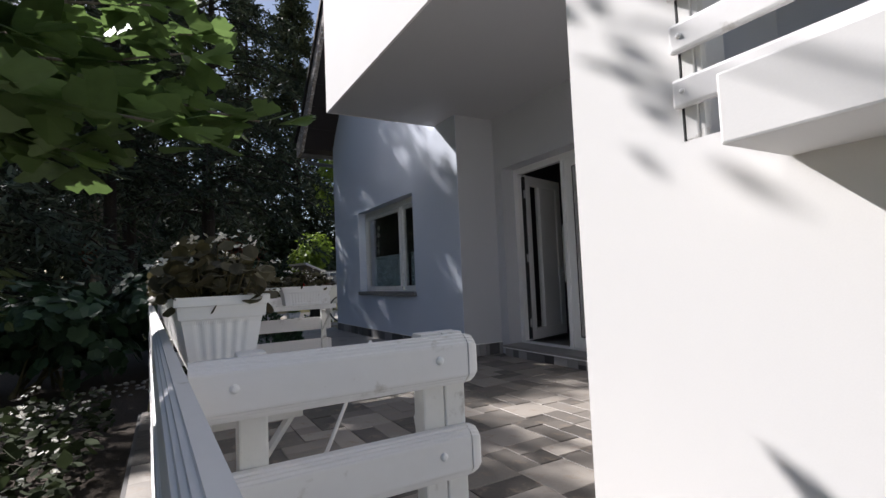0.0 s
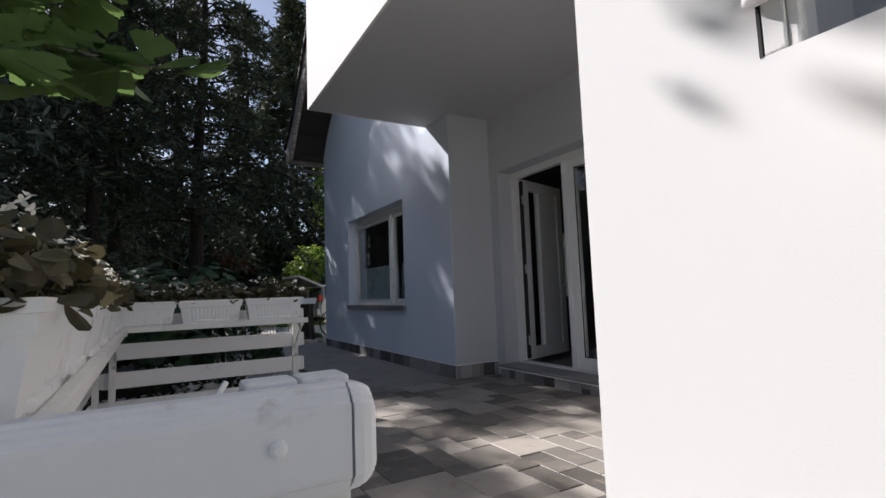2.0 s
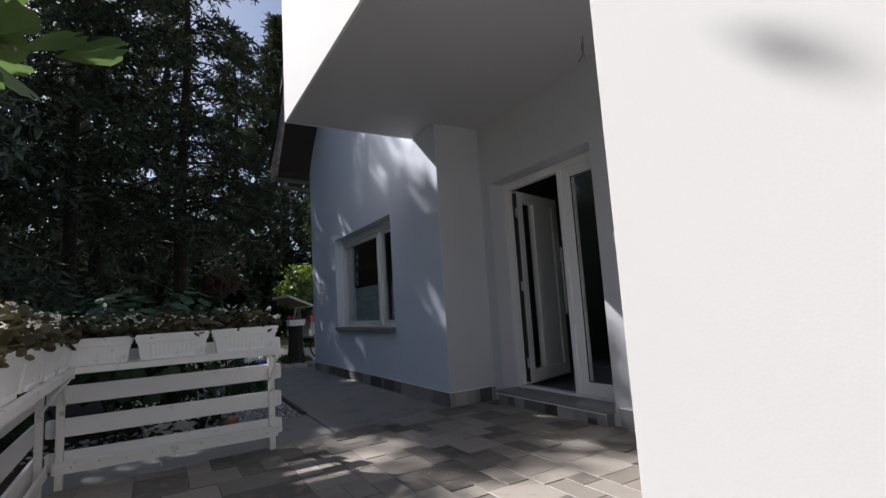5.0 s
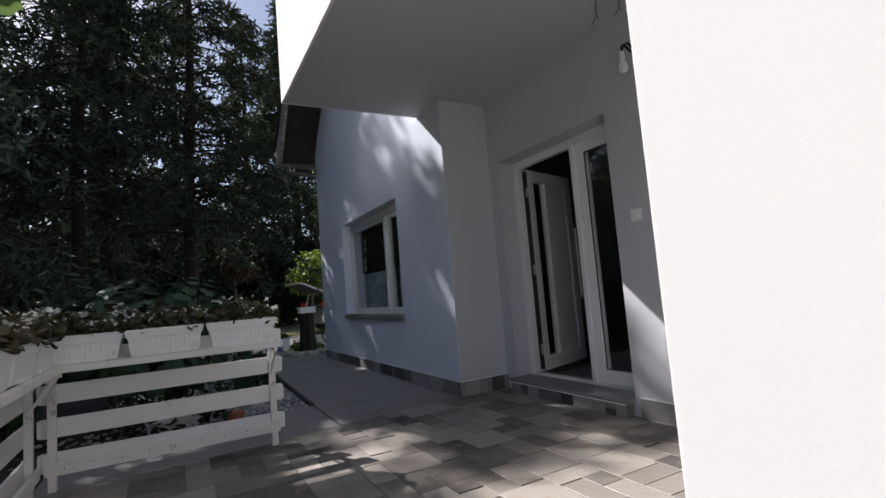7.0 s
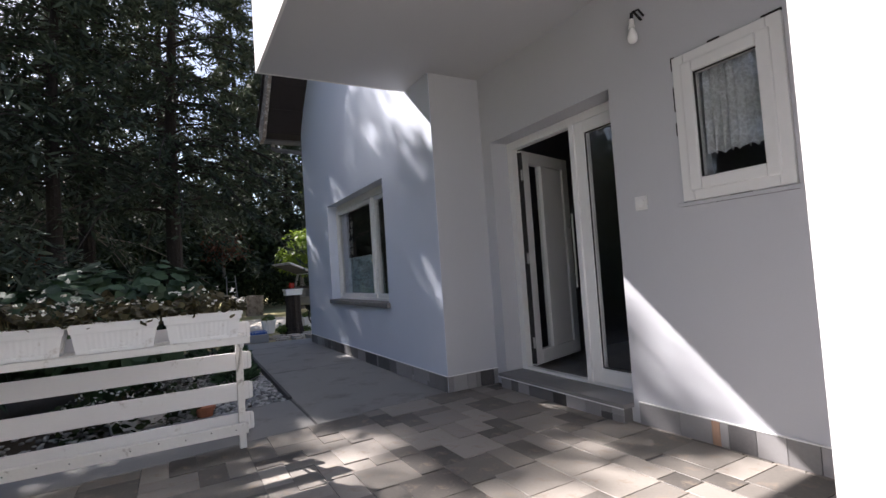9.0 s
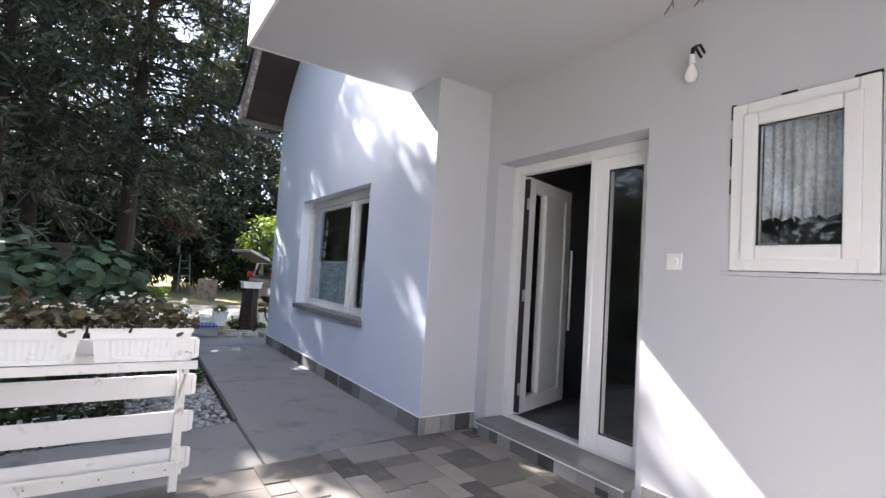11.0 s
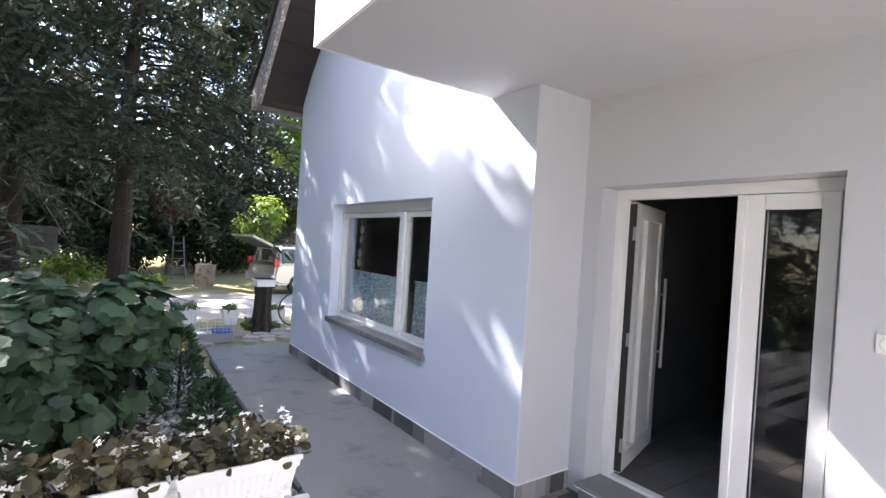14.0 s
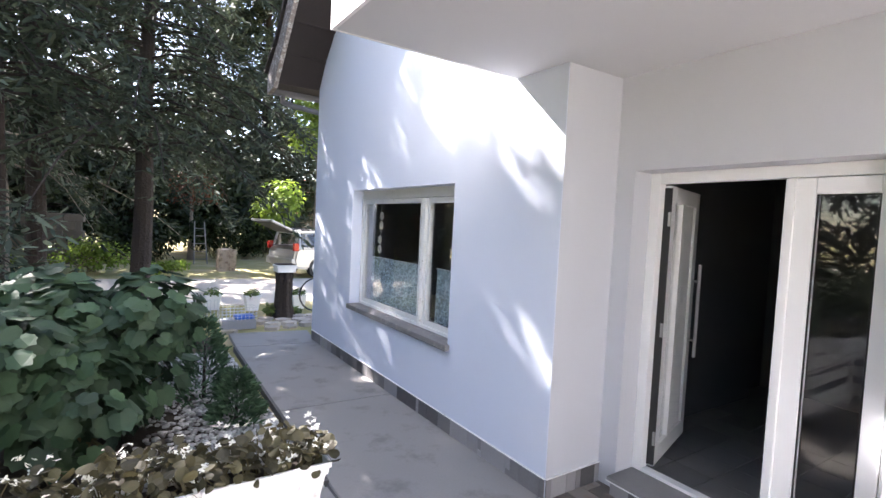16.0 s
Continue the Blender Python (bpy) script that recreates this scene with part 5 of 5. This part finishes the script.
# ---- silver estate car with its tailgate up ----
def estate_car(at, rz):
    car = tagged(empty("estate_car", at, rz), "silver estate car parked with its tailgate open", "car")
    L, W = 4.4, 0.84
    low = [(0.0, 0.38), (0.10, 0.30), (0.50, 0.26), (3.9, 0.26), (4.35, 0.34), (4.42, 0.60), (4.20, 0.78), (3.20, 0.92), (0.16, 0.95), (0.02, 0.86), (-0.04, 0.55)]
    bm = bmesh.new()
    prism(bm, low, "y", -W, W)
    bmesh.ops.bevel(bm, geom=[e for e in bm.edges if abs(e.verts[0].co.y - e.verts[1].co.y) < 0.01], offset=0.06, segments=3, affect="EDGES")
    part("body", bm, "car_paint", car, smooth=False)
    bm = bmesh.new()
    prism(bm, [(0.16, 1.36), (0.30, 1.43), (1.6, 1.47), (2.4, 1.44), (2.45, 1.40), (1.6, 1.42), (0.30, 1.38)], "y", -0.66, 0.66)
    part("roof", bm, "car_paint", car)
    for s in (-1, 1):
        for a, b in (((0.16, 0.95), (0.22, 1.37)), ((0.95, 0.94), (0.95, 1.42)), ((1.75, 0.93), (1.70, 1.43)), ((3.15, 0.91), (2.42, 1.41))):
            bm = bmesh.new()
            tube(bm, [(a[0], s * 0.80, a[1]), (b[0], s * 0.665, b[1])], 0.04, 0.035, 6)
            part("pillar", bm, "car_paint", car)
        for a0, a1, b0, b1 in ((0.24, 0.92, 0.27, 0.92), (0.99, 1.70, 0.99, 1.67), (1.80, 3.05, 1.74, 2.40)):
            v = [(a0, s * 0.79, 0.95), (a1, s * 0.79, 0.94), (b1, s * 0.675, 1.39), (b0, s * 0.675, 1.39)]
            p = mesh_ob("window", v + [(q[0], q[1] - s * 0.008, q[2]) for q in v], [(0, 1, 2, 3), (7, 6, 5, 4), (0, 4, 5, 1), (1, 5, 6, 2), (2, 6, 7, 3), (3, 7, 4, 0)], GLASS, car)
        bm = bmesh.new()
        tube(bm, [(0.3, s * 0.60, 1.47), (2.0, s * 0.60, 1.50)], 0.018, sides=6)
        part("roof_rail", bm, "car_trim", car)
        part("tail_lamp", boxes((-0.05, 0.12, s * 0.74, s * 0.835, 0.84, 1.08), bevel=0.02), "red_lamp", car, "red tail lamp")
        part("door_handle", boxes((1.05, 1.20, s * 0.84, s * 0.86, 0.80, 0.83), bevel=0.006), "car_trim", car)
        for x in (0.78, 3.45):
            bm = bmesh.new()
            lathe(bm, [(0.20, -0.09), (0.30, -0.09), (0.315, -0.05), (0.315, 0.05), (0.30, 0.09), (0.20, 0.09)], sides=26)
            bmesh.ops.transform(bm, matrix=pose(x, s * 0.76, 0.315, 90, 0, 0), verts=bm.verts)
            w = part("wheel", bm, "black", car)
            bm = bmesh.new()
            lathe(bm, [(0.0, 0), (0.20, 0.0), (0.205, 0.02), (0.15, 0.035), (0.05, 0.03), (0.0, 0.035)], sides=20)
            bmesh.ops.transform(bm, matrix=pose(x, s * 0.845, 0.315, -90 * s, 0, 0), verts=bm.verts)
            part("rim", bm, "steel", w, "alloy rim")
    part("bumper", boxes((-0.10, 0.10, -0.80, 0.80, 0.36, 0.60), bevel=0.04), "car_paint", car)
    part("load_floor", boxes((0.0, 1.3, -0.62, 0.62, 0.952, 0.966)), "car_inside", car, "dark boot lining")
    part("seat_backs", boxes((1.2, 1.35, -0.62, 0.62, 0.95, 1.30), bevel=0.04), "car_inside", car)
    gate = part("tailgate", boxes((-0.02, 0.04, -0.66, 0.66, -0.95, 0.0), bevel=0.02), "car_paint", car, "raised tailgate")
    gate.matrix_basis = pose(0.18, 0, 1.41, 0, 112, 0)
    part("lining", boxes((0.041, 0.055, -0.56, 0.56, -0.88, -0.06)), "car_inside", gate)
    for s in (-1, 1):
        part("gas_strut", tube(bmesh.new(), [(0.20, s * 0.60, 1.05), (-0.28, s * 0.60, 1.55)], 0.010, sides=6), "black", car)
    return car


estate_car((1.75, 13.3, -0.045), 14)


# ---- neighbouring house with a clay tile roof ----
hut = tagged(empty("neighbour_house", (9.3, 27.0, -0.06)), "old low house with a red clay tile roof", "house")
part("wall", boxes((-4.0, 4.0, 0.0, 6.0, 0.0, 2.3)), "old_wall", hut)
slope = math.atan2(2.6, 3.4)
roof_t = part("roof", boxes((-4.4, 4.4, -0.5, 3.3, 2.0, 2.06)), "roof_tile", hut, "red clay tile roof")
roof_t.data.transform(Matrix.Translation((0, -0.4, 2.1)) @ Matrix.Rotation(slope, 4, "X") @ Matrix.Translation((0, 0.4, -2.1)))
for r in range(13):
    bm = bmesh.new()
    for k in range(44):
        x = -4.4 + 0.2 * k
        prism(bm, [(x, 0.0), (x + 0.19, 0.0), (x + 0.17, 0.035), (x + 0.095, 0.05), (x + 0.02, 0.035)], "y", 0, 0.34)
    bmesh.ops.transform(bm, matrix=Matrix.Translation((0, -0.4, 2.1)) @ Matrix.Rotation(slope, 4, "X") @ Matrix.Translation((0, -0.15 + 0.27 * r, 0.0)) @ Matrix.Rotation(-0.08, 4, "X"), verts=bm.verts)
    part("tile_course", bm, "roof_tile", hut)
bm = boxes((-8.1, -0.4, 0.05, 0.35, 0.0, 1.6))
for k in range(14):
    for r in range(6):
        add_box(bm, -8.2 + 0.55 * k + 0.2 * (r % 2), -8.2 + 0.55 * k + 0.2 * (r % 2) + 0.52, 0, 0.4, 0.28 * r, 0.28 * r + 0.26, 0.02)
ob = part("garden_wall", bm, "old_wall")
ob.matrix_basis = pose(-3.2, 17.6, -0.06, 0, 0, -6)
tagged(ob, "old rough stone garden wall under the trees", "wall", "", "structure")

# terracotta pot and a fallen flower box in the bed
pot = tagged(empty("terracotta_pot", (-1.95, 0.86, -0.05)), "small terracotta pot among the pebbles", "pot")
bm = bmesh.new()
lathe(bm, [(0.05, 0), (0.075, 0.10), (0.085, 0.10), (0.085, 0.125), (0.072, 0.125), (0.0, 0.10)], sides=18)
part("pot", bm, "terracotta", pot)
b2 = copy_thing(first_box, pose(-2.45, 0.95, -0.045, 0, 0, 12))
tagged(b2, "white plastic flower box standing in the garden bed", "flower box")
b2["group"] = ""

# low white flowers in the shaded bed outside the fence
def bed_flowers(at, seed, rx, ry):
    rs = np.random.RandomState(seed)
    ob = tagged(empty("bedding_flowers", at), "low white bedding flowers among dark leaves", "flowers", "bedding flowers")
    n = 420
    c = np.stack([rs.uniform(-rx, rx, n), rs.uniform(-ry, ry, n), rs.uniform(0.05, 0.30, n)], 1)
    scatter_leaves("foliage", c, rs.normal(0, 0.4, (n, 3)) + np.array([0, 0, 0.8]), rs.normal(0, 1, (n, 3)), rs.uniform(0.05, 0.10, n), OVAL, "wood_leaf", ob)
    n = 34
    c = np.stack([rs.uniform(-rx, rx, n), rs.uniform(-ry, ry, n), rs.uniform(0.24, 0.36, n)], 1)
    c = np.repeat(c, 4, 0) + rs.normal(0, 0.008, (n * 4, 3))
    scatter_leaves("blossom", c, rs.normal(0, 0.4, (n * 4, 3)) + np.array([0, 0, 0.8]), rs.normal(0, 1, (n * 4, 3)), 0.028, PETAL, "petal", ob)


bed_flowers((-3.75, -3.0, -0.05), 31, 0.30, 0.8)
bed_flowers((-3.75, -1.2, -0.05), 32, 0.30, 0.8)
bed_flowers((-2.5, 0.95, -0.05), 33, 0.5, 0.20)

# ---- tiles, laid last ----
def tile_mesh(w, d, h, bevel=0.0018):
    bm = bmesh.new()
    add_box(bm, -w / 2, w / 2, -d / 2, d / 2, -h, 0)
    bmesh.ops.bevel(bm, geom=[e for e in bm.edges if all(v.co.z > -0.001 for v in e.verts)], offset=bevel, segments=1, affect="EDGES")
    me = bpy.data.meshes.new("tile")
    bm.to_mesh(me)
    bm.free()
    me.materials.append(M["tile"])
    return me


def lay_terrace():
    rs = random.Random(3)
    cell, y0, x0 = 0.152, 0.0, -3.28
    nx, ny = 26, 28
    used = [[False] * ny for _ in range(nx)]
    meshes = {}
    for j in range(ny):
        for i in range(nx):
            if used[i][j]:
                continue
            options = [(2, 2), (2, 2), (3, 2), (2, 1), (2, 1), (1, 2), (1, 2), (1, 1)]
            rs.shuffle(options)
            for a, b in options + [(1, 1)]:
                if i + a <= nx and j + b <= ny and not any(used[p][q] for p in range(i, i + a) for q in range(j, j + b)):
                    break
            for p in range(i, i + a):
                for q in range(j, j + b):
                    used[p][q] = True
            cx, cy = x0 + (i + a / 2) * cell, y0 - (j + b / 2) * cell
            cy += 0.03 + 0.125 * cx
            if (a, b) not in meshes:
                meshes[a, b] = tile_mesh(a * cell - 0.004, b * cell - 0.004, 0.012)
            ob = new("tile", meshes[a, b])
            ob.parent = terrace
            ob.matrix_basis = pose(cx, cy, rs.uniform(-0.0003, 0.0003), rs.uniform(-0.03, 0.03), rs.uniform(-0.03, 0.03), 0)


lay_terrace()
hall_tile = tile_mesh(0.296, 0.296, 0.006)
hall_tile.materials.clear()
hall_tile.materials.append(M["hall_floor"])
hall = bpy.data.objects["floor_hall"]
for i in range(6):
    for j in range(8):
        ob = new("tile", hall_tile)
        ob.parent = hall
        ob.matrix_basis = pose(1.03 + 0.3 * i, 0.22 - 0.3 * j, 0.098, 0, 0, 0)

# nail heads along the fence foot rail
for k in range(9):
    bm = bmesh.new()
    lathe(bm, [(0.004, 0), (0.004, 0.002), (0.0, 0.003)], sides=8)
    bmesh.ops.transform(bm, matrix=pose(0.12 + 0.15 * k, -0.060, 0.135 + 0.012 * (k % 2), 90, 0, 0), verts=bm.verts)
    part("nail", bm, "black", far)


def plinth_run(name, start, end, out, top, label, tan=0.03):
    """A skirting of upright tiles of mixed widths along a wall foot, with a thin white bead on top."""
    rs = random.Random(len(name) * 7 + 1)
    ob = structure(empty(name), label, "skirting")
    a, b = Vector(start), Vector(end)
    d = (b - a).normalized()
    n = Vector((out[0], out[1], 0))
    length, s = (b - a).length, 0.0
    ang = math.degrees(math.atan2(d.y, d.x))
    while s < length - 0.02:
        w = min(rs.choice((0.05, 0.10, 0.15, 0.15, 0.20, 0.30)), length - s)
        split = rs.random() < 0.18 and w < 0.12
        for z0, z1 in (((0.0, 0.045), (0.048, top)) if split else ((0.0, top),)):
            bm = boxes((s + 0.0015, s + w - 0.0015, -0.012, 0.0, z0, z1), bevel=0.0015)
            p = part("tile", bm, "plinth_tan" if rs.random() < tan else "plinth", ob)
            p.matrix_basis = pose(a.x, a.y, 0, 0, 0, ang)
        s += w
    bm = boxes((0.0, length, -0.014, 0.0, top, top + 0.006))
    p = part("bead", bm, "pvc", ob, "thin white top bead")
    p.matrix_basis = pose(a.x, a.y, 0, 0, 0, ang)
    return ob


plinth_run("baseboard_west", (0, 4.95, 0), (0, 0.0, 0), (-1, 0), 0.14, "mixed grey tile skirting along the blue wall")
plinth_run("baseboard_return", (0, -0.003, 0), (DOOR_X, -0.003, 0), (0, -1), 0.14, "grey tile skirting in the porch corner")
plinth_run("baseboard_porch", (DOOR_X, D0 - 0.05, 0), (DOOR_X, WALL_Y, 0), (-1, 0), 0.14, "mixed brown and grey tile skirting along the porch wall", 0.4)
plinth_run("baseboard_step", (0.475, -0.18, 0), (0.475, -1.58, 0), (-1, 0), 0.09, "grey tiles on the door step riser")
